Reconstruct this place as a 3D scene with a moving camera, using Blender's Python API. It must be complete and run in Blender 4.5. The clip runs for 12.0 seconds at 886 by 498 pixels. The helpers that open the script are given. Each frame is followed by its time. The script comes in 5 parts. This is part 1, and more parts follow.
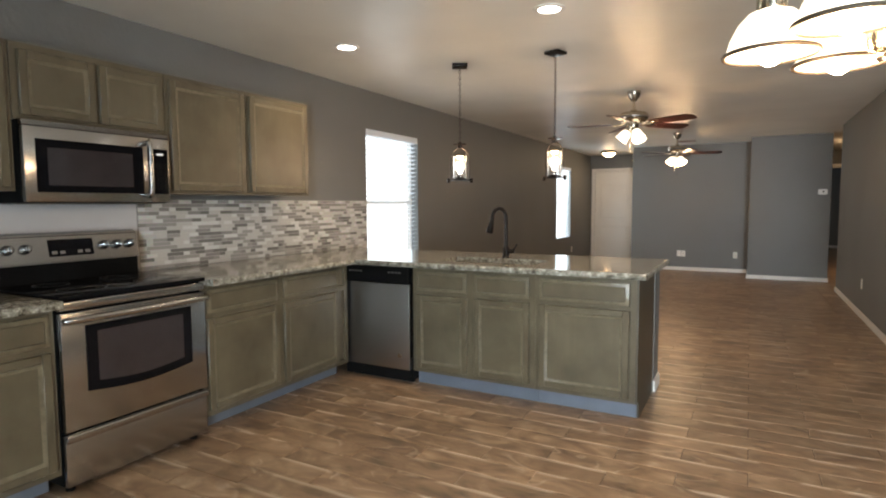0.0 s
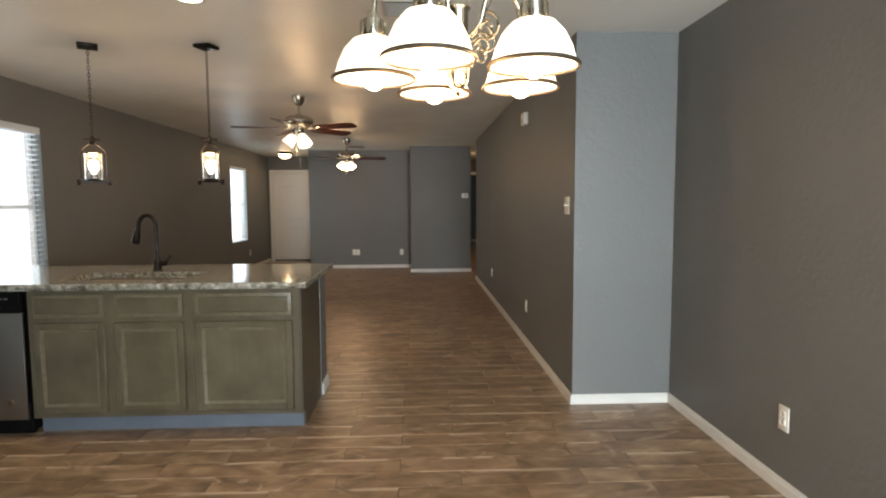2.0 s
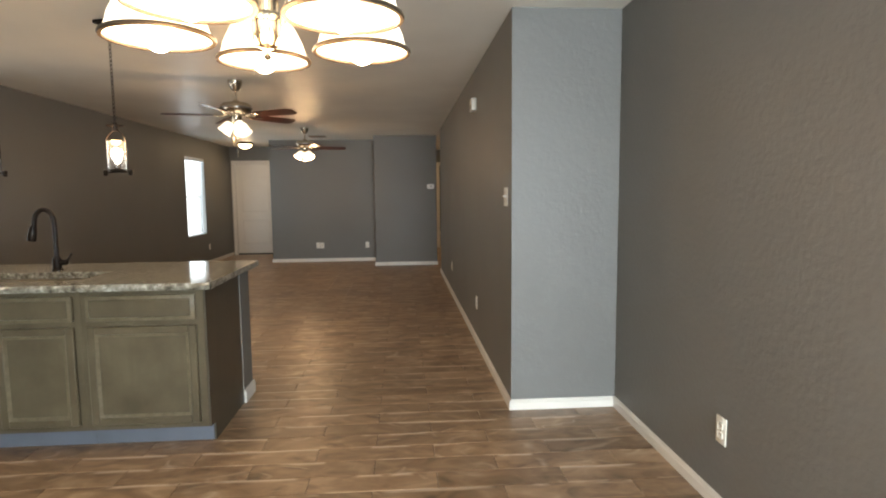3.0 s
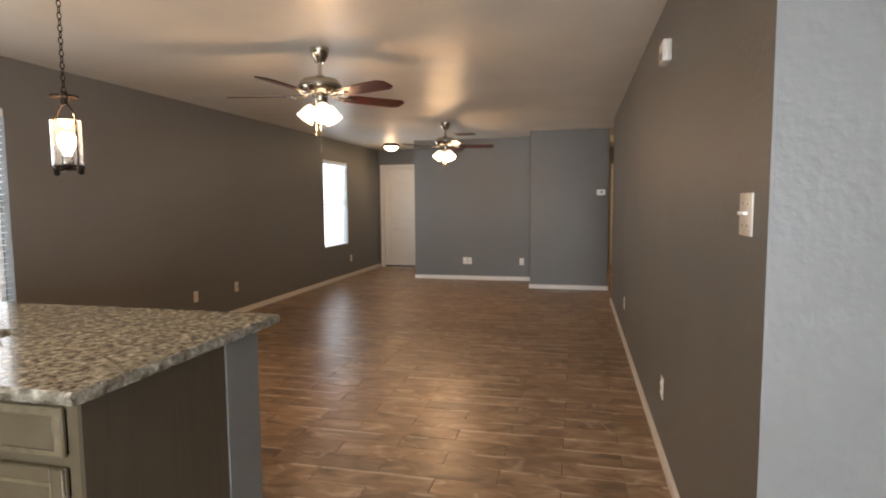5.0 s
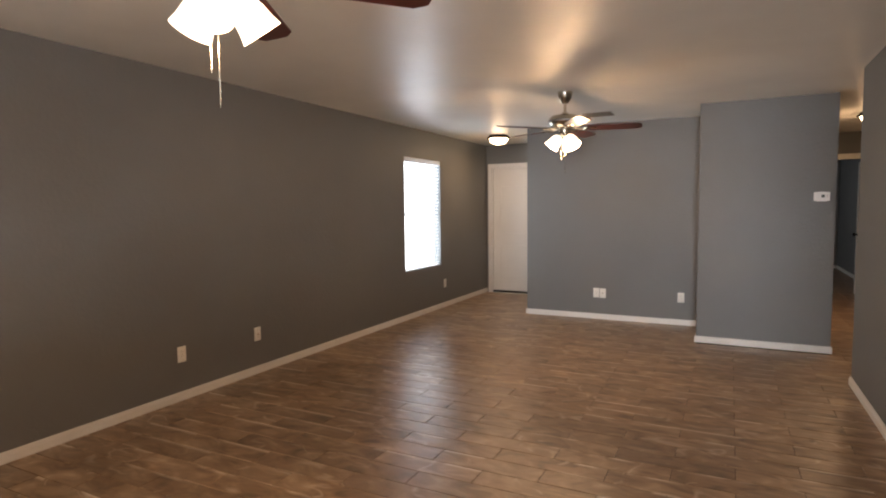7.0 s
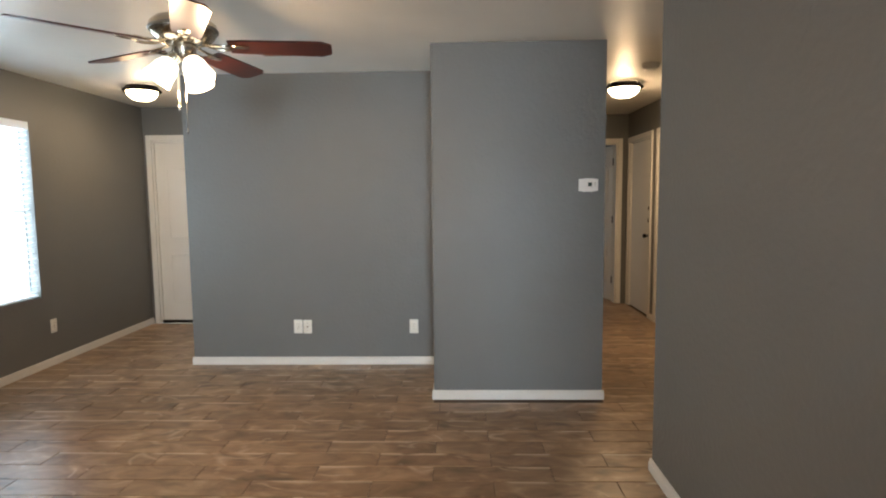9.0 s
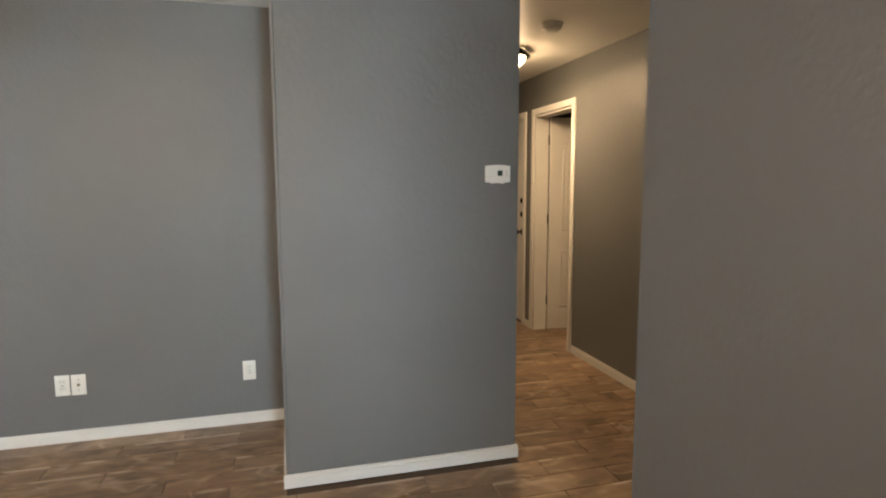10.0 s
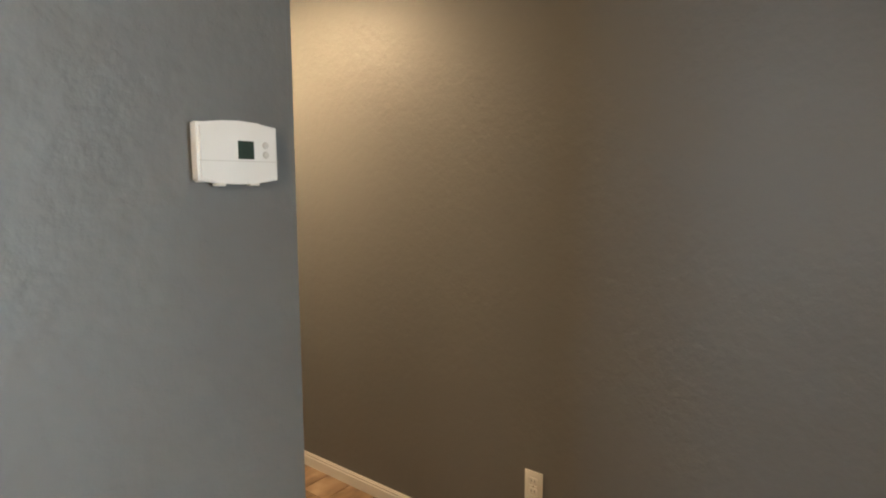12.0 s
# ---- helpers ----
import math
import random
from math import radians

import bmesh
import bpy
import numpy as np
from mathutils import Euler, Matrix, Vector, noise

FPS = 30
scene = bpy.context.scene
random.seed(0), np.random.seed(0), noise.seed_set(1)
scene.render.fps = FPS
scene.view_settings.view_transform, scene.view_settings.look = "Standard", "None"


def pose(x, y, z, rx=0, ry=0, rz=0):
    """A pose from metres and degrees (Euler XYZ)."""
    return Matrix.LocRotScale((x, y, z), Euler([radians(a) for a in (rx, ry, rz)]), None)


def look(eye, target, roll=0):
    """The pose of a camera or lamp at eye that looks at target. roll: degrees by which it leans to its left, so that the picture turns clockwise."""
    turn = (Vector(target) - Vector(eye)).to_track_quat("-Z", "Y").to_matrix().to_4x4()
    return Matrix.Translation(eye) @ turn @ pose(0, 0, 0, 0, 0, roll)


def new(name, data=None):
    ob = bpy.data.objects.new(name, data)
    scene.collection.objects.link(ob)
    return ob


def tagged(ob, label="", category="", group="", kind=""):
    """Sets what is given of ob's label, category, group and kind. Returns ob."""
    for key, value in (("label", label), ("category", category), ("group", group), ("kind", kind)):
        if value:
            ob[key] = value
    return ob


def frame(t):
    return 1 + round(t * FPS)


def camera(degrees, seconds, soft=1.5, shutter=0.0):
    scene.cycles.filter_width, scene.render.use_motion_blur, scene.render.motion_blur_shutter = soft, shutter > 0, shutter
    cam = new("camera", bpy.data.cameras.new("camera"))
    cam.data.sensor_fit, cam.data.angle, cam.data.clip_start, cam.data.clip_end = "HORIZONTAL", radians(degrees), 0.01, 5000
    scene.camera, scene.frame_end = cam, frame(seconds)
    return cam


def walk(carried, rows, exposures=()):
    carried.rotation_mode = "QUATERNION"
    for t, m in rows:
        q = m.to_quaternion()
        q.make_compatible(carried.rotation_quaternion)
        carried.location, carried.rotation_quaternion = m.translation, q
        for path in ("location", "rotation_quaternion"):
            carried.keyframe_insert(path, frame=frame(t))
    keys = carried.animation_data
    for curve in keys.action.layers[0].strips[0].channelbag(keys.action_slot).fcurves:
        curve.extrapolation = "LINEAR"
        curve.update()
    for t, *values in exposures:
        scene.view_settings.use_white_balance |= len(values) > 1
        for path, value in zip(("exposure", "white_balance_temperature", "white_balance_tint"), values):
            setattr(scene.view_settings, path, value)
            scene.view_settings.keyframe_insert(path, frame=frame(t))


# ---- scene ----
cam = camera(75.9, 12.0, soft=2.0)
PATH = [
    (0, (0.089, -0.534, 1.312), (-0.857, 1.22, 1.156), -0.3),
    (0.5, (0.135, -0.481, 1.343), (-0.467, 1.421, 1.193), -0.3),
    (1, (0.183, -0.489, 1.331), (-0.092, 1.486, 1.19), -0.2),
    (1.5, (0.211, -0.44, 1.353), (0.188, 1.554, 1.2), -0.3),
    (2, (0.226, -0.399, 1.356), (0.312, 1.592, 1.193), -0.3),
    (2.5, (0.347, -0.327, 1.349), (0.483, 1.659, 1.163), -0.4),
    (2.7, (0.444, -0.268, 1.351), (0.59, 1.717, 1.156), -0.6),
    (4.5, (0.903, 1.205, 1.377), (0.722, 3.187, 1.184), -0.2),
    (5, (0.793, 1.751, 1.373), (0.334, 3.69, 1.205), -0.4),
    (5.5, (0.685, 2.316, 1.374), (-0.004, 4.188, 1.22), -0.5),
    (6, (0.518, 2.898, 1.377), (-0.334, 4.701, 1.233), -0.5),
    (6.5, (0.367, 3.617, 1.393), (-0.546, 5.39, 1.247), -0.5),
    (6.7, (0.375, 3.885, 1.405), (-0.542, 5.655, 1.261), -0.6),
    (8.5, (0.287, 6.179, 1.438), (-0.073, 8.138, 1.267), -0.6),
    (9, (0.268, 6.775, 1.425), (0.208, 8.765, 1.239), -0.6),
    (9.5, (0.197, 7.36, 1.431), (0.45, 9.333, 1.222), -0.5),
    (10, (0.121, 7.988, 1.448), (0.648, 9.903, 1.215), -0.2),
    (10.5, (0.083, 8.604, 1.461), (0.908, 10.409, 1.22), -0.2),
    (11, (0.148, 9.147, 1.414), (1.199, 10.836, 1.209), -0.6),
    (11.5, (0.412, 9.588, 1.448), (1.745, 11.057, 1.2), -0.3),
    (12, (0.659, 9.9, 1.447), (2.229, 11.117, 1.21), -0.1),
]
walk(cam, [(t, look(eye, target, roll)) for t, eye, target, roll in PATH],
     [(0, 0.1, 6700, 12), (0.5, -0.06, 6700, 12), (1.0, -0.3, 6800, 12), (2.0, -0.28, 6900, 12), (2.5, -0.16, 7000, 12), (4.5, 0.04, 7200, 16), (5.0, 0.17, 7100, 18), (5.5, 0.30, 6900, 20), (6.7, 0.40, 6900, 20), (8.5, 0.60, 6200, 10), (10, 0.80, 6300, 8), (11, 1.0, 6400, 8), (11.5, 1.18, 6300, 7), (12, 1.36, 6200, 6)])

# ---- world, daylight and exposure ----
world = bpy.data.worlds.new("world")
scene.world = world
world.use_nodes = True
wn = world.node_tree.nodes
sky = wn.new("ShaderNodeTexSky")
sky.sky_type, sky.sun_disc = "NISHITA", False
sky.sun_elevation, sky.sun_rotation = radians(48), radians(20)
wn["Background"].inputs["Strength"].default_value = 0.12
world.node_tree.links.new(sky.outputs[0], wn["Background"].inputs["Color"])

WARM, DAY = (1.0, 0.655, 0.36), (0.72, 0.89, 1.0)


def lamp(name, kind, m, watts, color, size=0.05, size_y=0.0, spread=180, cone=100):
    data = bpy.data.lights.new(name, kind)
    data.energy, data.color = watts, color
    if kind == "AREA":
        data.shape, data.size, data.size_y, data.spread = "RECTANGLE", size, size_y or size, radians(spread)
    elif kind == "SPOT":
        data.shadow_soft_size, data.spot_size, data.spot_blend = size, radians(cone), 0.6
    elif kind == "SUN":
        data.angle = radians(0.5)
    else:
        data.shadow_soft_size = size
    ob = new(name, data)
    ob.matrix_world = m
    return ob


lamp("sun", "SUN", look((0, 0, 9), (2.2, -5.9, 1)) , 3.0, (1.0, 0.93, 0.84))
# daylight in the glazed openings: the patio door behind the walk and the two side windows
lamp("patio_daylight", "AREA", look((1.26, -3.25, 1.12), (1.26, 4, 1.05)), 455, DAY, 1.2, 2.0)
lamp("window_daylight", "AREA", look((-3.349, 4.5975, 1.3325), (4, 4.5975, 1.3325)), 9, DAY, 0.98, 1.45)
lamp("window_daylight", "AREA", look((-3.349, 10.920, 1.3325), (4, 10.920, 1.3325)), 31, DAY, 0.975, 1.45)

lamp("far_room_daylight", "AREA", look((-1.25, 16.8, 1.45), (4, 16.2, 1.2)), 8, DAY, 1.15, 1.1)

# ---- materials ----


def mat(name, color, rough=0.5, metal=0.0, spots=None, grain=None, bump=None, rough_var=0.0, spec=0.5):
    """A node material. spots, grain: (scale, other colour, amount); bump: (scale, distance, detail)."""
    m = bpy.data.materials.new(name)
    m.use_nodes = True
    nt = m.node_tree
    n, l = nt.nodes, nt.links
    b = n["Principled BSDF"]
    b.inputs["Roughness"].default_value, b.inputs["Metallic"].default_value = rough, metal
    b.inputs["Specular IOR Level"].default_value = spec
    pos = n.new("ShaderNodeNewGeometry").outputs["Position"]
    last = n.new("ShaderNodeRGB")
    last.outputs[0].default_value = (*color, 1)
    out = last.outputs[0]
    for pair in (spots, grain):
        if pair:
            scale, other, amount = pair
            t = n.new("ShaderNodeTexNoise")
            t.inputs["Detail"].default_value = 5
            if isinstance(scale, tuple):
                v = n.new("ShaderNodeMapping")
                v.inputs["Scale"].default_value = scale
                l.new(pos, v.inputs[0])
                l.new(v.outputs[0], t.inputs["Vector"])
                t.inputs["Scale"].default_value = 1
            else:
                l.new(pos, t.inputs["Vector"])
                t.inputs["Scale"].default_value = scale
            r = n.new("ShaderNodeMapRange")
            r.inputs["From Min"].default_value, r.inputs["From Max"].default_value = 0.35, 0.7
            r.inputs["To Max"].default_value = amount
            l.new(t.outputs["Fac"], r.inputs[0])
            x = n.new("ShaderNodeMix")
            x.data_type = "RGBA"
            l.new(r.outputs[0], x.inputs[0])
            l.new(out, x.inputs[6])
            x.inputs[7].default_value = (*other, 1)
            out = x.outputs[2]
            if rough_var:
                rr = n.new("ShaderNodeMapRange")
                rr.inputs["To Min"].default_value, rr.inputs["To Max"].default_value = rough - rough_var, rough + rough_var
                l.new(t.outputs["Fac"], rr.inputs[0])
                l.new(rr.outputs[0], b.inputs["Roughness"])
    l.new(out, b.inputs["Base Color"])
    if bump:
        t = n.new("ShaderNodeTexNoise")
        t.inputs["Scale"].default_value, t.inputs["Detail"].default_value = bump[0], bump[2]
        l.new(pos, t.inputs["Vector"])
        k = n.new("ShaderNodeBump")
        k.inputs["Distance"].default_value = bump[1]
        k.inputs["Strength"].default_value = 1.0
        l.new(t.outputs["Fac"], k.inputs["Height"])
        l.new(k.outputs[0], b.inputs["Normal"])
    return m


def glow(name, color, strength):
    m = bpy.data.materials.new(name)
    m.use_nodes = True
    b = m.node_tree.nodes["Principled BSDF"]
    b.inputs["Base Color"].default_value = (0.85, 0.83, 0.78, 1)
    b.inputs["Roughness"].default_value = 0.35
    b.inputs["Emission Color"].default_value = (*color, 1)
    b.inputs["Emission Strength"].default_value = strength
    return m


def clear_glass(name, tint=(1, 1, 1), rough=0.0):
    m = bpy.data.materials.new(name)
    m.use_nodes = True
    b = m.node_tree.nodes["Principled BSDF"]
    b.inputs["Base Color"].default_value = (*tint, 1)
    b.inputs["Transmission Weight"].default_value, b.inputs["Roughness"].default_value = 1.0, rough
    b.inputs["IOR"].default_value = 1.45
    return m


def plank_material(name, per_piece):
    """Brown wood-look porcelain plank, every plank with its own tone and figure."""
    m = bpy.data.materials.new(name)
    m.use_nodes = True
    n, l = m.node_tree.nodes, m.node_tree.links
    b = n["Principled BSDF"]
    geo = n.new("ShaderNodeNewGeometry")
    rnd = n.new("ShaderNodeObjectInfo").outputs["Random"] if per_piece else geo.outputs["Random Per Island"]
    jump = n.new("ShaderNodeMath")
    jump.operation = "MULTIPLY"
    jump.inputs[1].default_value = 60
    l.new(rnd, jump.inputs[0])
    off = n.new("ShaderNodeCombineXYZ")
    l.new(jump.outputs[0], off.inputs[2])
    add = n.new("ShaderNodeVectorMath")
    l.new(geo.outputs["Position"], add.inputs[0])
    l.new(off.outputs[0], add.inputs[1])

    def figure(scale, detail, warp):
        mp = n.new("ShaderNodeMapping")
        mp.inputs["Scale"].default_value = scale
        l.new(add.outputs[0], mp.inputs[0])
        t = n.new("ShaderNodeTexNoise")
        t.inputs["Scale"].default_value, t.inputs["Detail"].default_value = 1.0, detail
        t.inputs["Distortion"].default_value = warp
        l.new(mp.outputs[0], t.inputs["Vector"])
        return t.outputs["Fac"]

    broad, fine, vein, patch = figure((5.0, 9.0, 1), 5, 0.8), figure((8, 22, 1), 3, 0.8), figure((2.0, 3.0, 1), 2, 0.4), figure((3.4, 6, 1), 2, 0.4)
    ramp = n.new("ShaderNodeValToRGB")
    e = ramp.color_ramp.elements
    e[0].position, e[0].color = 0.28, (0.100, 0.063, 0.039, 1)
    e[1].position, e[1].color = 0.74, (0.430, 0.315, 0.205, 1)
    for at, col in ((0.37, (0.165, 0.104, 0.062)), (0.46, (0.222, 0.143, 0.086)), (0.54, (0.258, 0.170, 0.105)), (0.63, (0.322, 0.220, 0.139))):
        s = e.new(at)
        s.color = (*col, 1)
    l.new(broad, ramp.inputs[0])
    # cream cracks: narrow ridges of a slow figure, broken up by patches
    ridge = n.new("ShaderNodeMath")
    ridge.operation = "SUBTRACT"
    ridge.inputs[1].default_value = 0.5
    l.new(vein, ridge.inputs[0])
    flat = n.new("ShaderNodeMath")
    flat.operation = "ABSOLUTE"
    l.new(ridge.outputs[0], flat.inputs[0])
    line = n.new("ShaderNodeMapRange")
    line.inputs["From Max"].default_value, line.inputs["To Min"].default_value, line.inputs["To Max"].default_value = 0.020, 1.0, 0.0
    l.new(flat.outputs[0], line.inputs[0])
    part_of = n.new("ShaderNodeMapRange")
    part_of.inputs["From Min"].default_value, part_of.inputs["From Max"].default_value, part_of.inputs["To Max"].default_value = 0.52, 0.60, 0.5
    l.new(patch, part_of.inputs[0])
    # worn cream lip along one long edge of the plank, here and there
    cut = n.new("ShaderNodeSeparateXYZ")
    l.new(geo.outputs["Position"], cut.inputs[0])
    across = n.new("ShaderNodeMath")
    across.operation = "MULTIPLY_ADD"
    across.inputs[1].default_value, across.inputs[2].default_value = 1 / 0.155, -2.53 / 0.155
    l.new(cut.outputs[1], across.inputs[0])
    sway = n.new("ShaderNodeMath")
    sway.operation = "MULTIPLY_ADD"
    sway.inputs[1].default_value = 0.14
    l.new(patch, sway.inputs[0])
    l.new(across.outputs[0], sway.inputs[2])
    turn = n.new("ShaderNodeMath")
    turn.operation = "PINGPONG"
    turn.inputs[1].default_value = 0.5
    l.new(sway.outputs[0], turn.inputs[0])
    lip = n.new("ShaderNodeMapRange")
    lip.inputs["From Min"].default_value, lip.inputs["From Max"].default_value = 0.02, 0.13
    lip.inputs["To Min"].default_value, lip.inputs["To Max"].default_value = 0.85, 0.0
    l.new(turn.outputs[0], lip.inputs[0])
    some = n.new("ShaderNodeMapRange")
    some.inputs["From Min"].default_value, some.inputs["From Max"].default_value = 0.53, 0.57
    l.new(vein, some.inputs[0])
    lips = n.new("ShaderNodeMath")
    lips.operation = "MULTIPLY"
    l.new(lip.outputs[0], lips.inputs[0])
    l.new(some.outputs[0], lips.inputs[1])
    both = n.new("ShaderNodeMath")
    both.operation = "MULTIPLY_ADD"
    l.new(lips.outputs[0], both.inputs[2])
    l.new(line.outputs[0], both.inputs[0])
    l.new(part_of.outputs[0], both.inputs[1])
    crack = n.new("ShaderNodeMix")
    crack.data_type = "RGBA"
    crack.inputs[7].default_value = (0.56, 0.45, 0.345, 1)
    l.new(both.outputs[0], crack.inputs[0])
    l.new(ramp.outputs[0], crack.inputs[6])
    tone = n.new("ShaderNodeMapRange")
    tone.inputs["To Min"].default_value, tone.inputs["To Max"].default_value = 0.80, 1.14
    l.new(rnd, tone.inputs[0])
    streak = n.new("ShaderNodeMapRange")
    streak.inputs["From Min"].default_value, streak.inputs["From Max"].default_value = 0.3, 0.7
    streak.inputs["To Min"].default_value, streak.inputs["To Max"].default_value = 0.90, 1.08
    l.new(fine, streak.inputs[0])
    mul = n.new("ShaderNodeMath")
    mul.operation = "MULTIPLY"
    l.new(tone.outputs[0], mul.inputs[0])
    l.new(streak.outputs[0], mul.inputs[1])
    sc = n.new("ShaderNodeVectorMath")
    sc.operation = "SCALE"
    l.new(crack.outputs[2], sc.inputs[0])
    l.new(mul.outputs[0], sc.inputs["Scale"])
    l.new(sc.outputs[0], b.inputs["Base Color"])
    rr = n.new("ShaderNodeMapRange")
    rr.inputs["To Min"].default_value, rr.inputs["To Max"].default_value = 0.26, 0.44
    l.new(fine, rr.inputs[0])
    l.new(rr.outputs[0], b.inputs["Roughness"])
    k = n.new("ShaderNodeBump")
    k.inputs["Distance"].default_value, k.inputs["Strength"].default_value = 0.0006, 0.6
    l.new(broad, k.inputs["Height"])
    l.new(k.outputs[0], b.inputs["Normal"])
    return m


def granite_material(name, scale=40, rough=0.09):
    """Polished speckled granite: cream ground, olive and grey grains, dark flecks."""
    m = bpy.data.materials.new(name)
    m.use_nodes = True
    n, l = m.node_tree.nodes, m.node_tree.links
    b = n["Principled BSDF"]
    pos = n.new("ShaderNodeNewGeometry").outputs["Position"]
    t = n.new("ShaderNodeTexNoise")
    t.inputs["Scale"].default_value, t.inputs["Detail"].default_value = scale, 7
    t.inputs["Roughness"].default_value = 0.62
    l.new(pos, t.inputs["Vector"])
    ramp = n.new("ShaderNodeValToRGB")
    ramp.color_ramp.interpolation = "LINEAR"
    e = ramp.color_ramp.elements
    e[0].position, e[0].color = 0.34, (0.030, 0.026, 0.020, 1)
    e[1].position, e[1].color = 0.66, (0.50, 0.490, 0.440, 1)
    for at, col in ((0.41, (0.126, 0.115, 0.086)), (0.48, (0.208, 0.199, 0.164)), (0.57, (0.296, 0.288, 0.247))):
        s = e.new(at)
        s.color = (*col, 1)
    l.new(t.outputs["Fac"], ramp.inputs[0])
    v = n.new("ShaderNodeTexVoronoi")
    v.inputs["Scale"].default_value = 85
    l.new(pos, v.inputs["Vector"])
    sep = n.new("ShaderNodeSeparateColor")
    l.new(v.outputs["Color"], sep.inputs[0])
    pick = n.new("ShaderNodeMapRange")
    pick.inputs["From Min"].default_value, pick.inputs["From Max"].default_value = 0.78, 0.84
    pick.inputs["To Max"].default_value = 0.45
    l.new(sep.outputs[0], pick.inputs[0])
    x = n.new("ShaderNodeMix")
    x.data_type = "RGBA"
    l.new(pick.outputs[0], x.inputs[0])
    l.new(ramp.outputs[0], x.inputs[6])
    x.inputs[7].default_value = (0.09, 0.075, 0.06, 1)
    l.new(x.outputs[2], b.inputs["Base Color"])
    b.inputs["Roughness"].default_value = rough
    return m


def mosaic_material(name, per_piece):
    m = bpy.data.materials.new(name)
    m.use_nodes = True
    n, l = m.node_tree.nodes, m.node_tree.links
    b = n["Principled BSDF"]
    rnd = n.new("ShaderNodeObjectInfo").outputs["Random"] if per_piece else n.new("ShaderNodeNewGeometry").outputs["Random Per Island"]
    ramp = n.new("ShaderNodeValToRGB")
    ramp.color_ramp.interpolation = "CONSTANT"
    e = ramp.color_ramp.elements
    e[0].position, e[0].color = 0.0, (0.62, 0.60, 0.56, 1)
    e[1].position, e[1].color = 0.88, (0.22, 0.21, 0.195, 1)
    for at, col in ((0.3, (0.75, 0.74, 0.71)), (0.5, (0.40, 0.38, 0.35)), (0.72, (0.32, 0.305, 0.285))):
        s = e.new(at)
        s.color = (*col, 1)
    l.new(rnd, ramp.inputs[0])
    t = n.new("ShaderNodeTexNoise")
    t.inputs["Scale"].default_value = 60
    x = n.new("ShaderNodeMix")
    x.data_type, x.blend_type = "RGBA", "MULTIPLY"
    x.inputs[0].default_value = 0.35
    l.new(ramp.outputs[0], x.inputs[6])
    l.new(t.outputs["Color"], x.inputs[7])
    l.new(x.outputs[2], b.inputs["Base Color"])
    b.inputs["Roughness"].default_value = 0.16
    return m


WALL = mat("wall_paint", (0.152, 0.152, 0.147), 0.50, spots=(0.9, (0.141, 0.141, 0.136), 0.8), bump=(36, 0.0022, 3), rough_var=0.06, spec=0.40)
CEIL = mat("ceiling_paint", (0.80, 0.78, 0.72), 0.42, spots=(1.3, (0.69, 0.67, 0.62), 0.7), bump=(95, 0.0016, 3), rough_var=0.05)
TRIM = mat("trim_paint", (0.74, 0.72, 0.68), 0.35, spots=(7, (0.66, 0.63, 0.58), 0.5))
DOORP = mat("door_paint", (0.72, 0.69, 0.64), 0.38, spots=(3, (0.66, 0.63, 0.58), 0.5), bump=(220, 0.0003, 2))
CAB = mat("cabinet_glaze", (0.118, 0.097, 0.061), 0.36, spots=(5, (0.062, 0.050, 0.031), 0.9), grain=((38, 38, 3.2), (0.090, 0.073, 0.046), 0.5), bump=(60, 0.0004, 3))
# darker brown than the cabinet fronts
PANEL = mat("end_panel_brown", (0.062, 0.052, 0.037), 0.4, grain=((42, 42, 2.4), (0.044, 0.037, 0.026), 0.7), bump=(60, 0.0004, 3))
TOE = mat("toe_kick_paint", (0.128, 0.148, 0.185), 0.5, spots=(6, (0.100, 0.114, 0.142), 0.6))
STEEL = mat("brushed_steel", (0.40, 0.405, 0.41), 0.21, 1.0, grain=((3, 3, 900), (0.34, 0.343, 0.345), 0.4))
STEELD = mat("dark_steel", (0.30, 0.285, 0.272), 0.40, 1.0, grain=((3, 3, 900), (0.25, 0.237, 0.227), 0.4))
# steel darkened so that the colour carries the shade inside the basin
SINKM = mat("shaded_sink_steel", (0.13, 0.122, 0.115), 0.35, 1.0, grain=((3, 3, 900), (0.10, 0.095, 0.09), 0.4))
NICKEL = mat("brushed_nickel", (0.62, 0.56, 0.46), 0.22, 1.0, grain=(90, (0.5, 0.45, 0.37), 0.5))
BLACKGL = mat("black_glass", (0.005, 0.005, 0.006), 0.06, spots=(9, (0.008, 0.007, 0.007), 0.5), spec=0.05)
OVENGL = mat("oven_window_glass", (0.034, 0.028, 0.029), 0.07, spots=(8, (0.026, 0.021, 0.022), 0.6))
BLACKP = mat("black_plastic", (0.006, 0.006, 0.006), 0.42, grain=(80, (0.010, 0.010, 0.010), 0.5), spec=0.02)
RINGS = mat("printed_ring", (0.022, 0.022, 0.022), 0.3, grain=(80, (0.03, 0.03, 0.03), 0.5), spec=0.12)
RIMS = mat("darkened_nickel", (0.085, 0.064, 0.044), 0.45, 0.6, grain=(90, (0.055, 0.042, 0.03), 0.5))
# lighter glaze: the light caught on beads and bevels is put into the colour
CABEDGE = mat("cabinet_lit_edge", (0.152, 0.127, 0.083), 0.34, grain=(26, (0.085, 0.070, 0.044), 0.7))
BRONZE = mat("oil_rubbed_bronze", (0.010, 0.008, 0.007), 0.24, 0.0, grain=(50, (0.020, 0.014, 0.010), 0.6), spec=0.10)
BLADE = mat("cherry_blade", (0.046, 0.010, 0.008), 0.32, grain=((2.5, 40, 40), (0.022, 0.006, 0.005), 0.7))
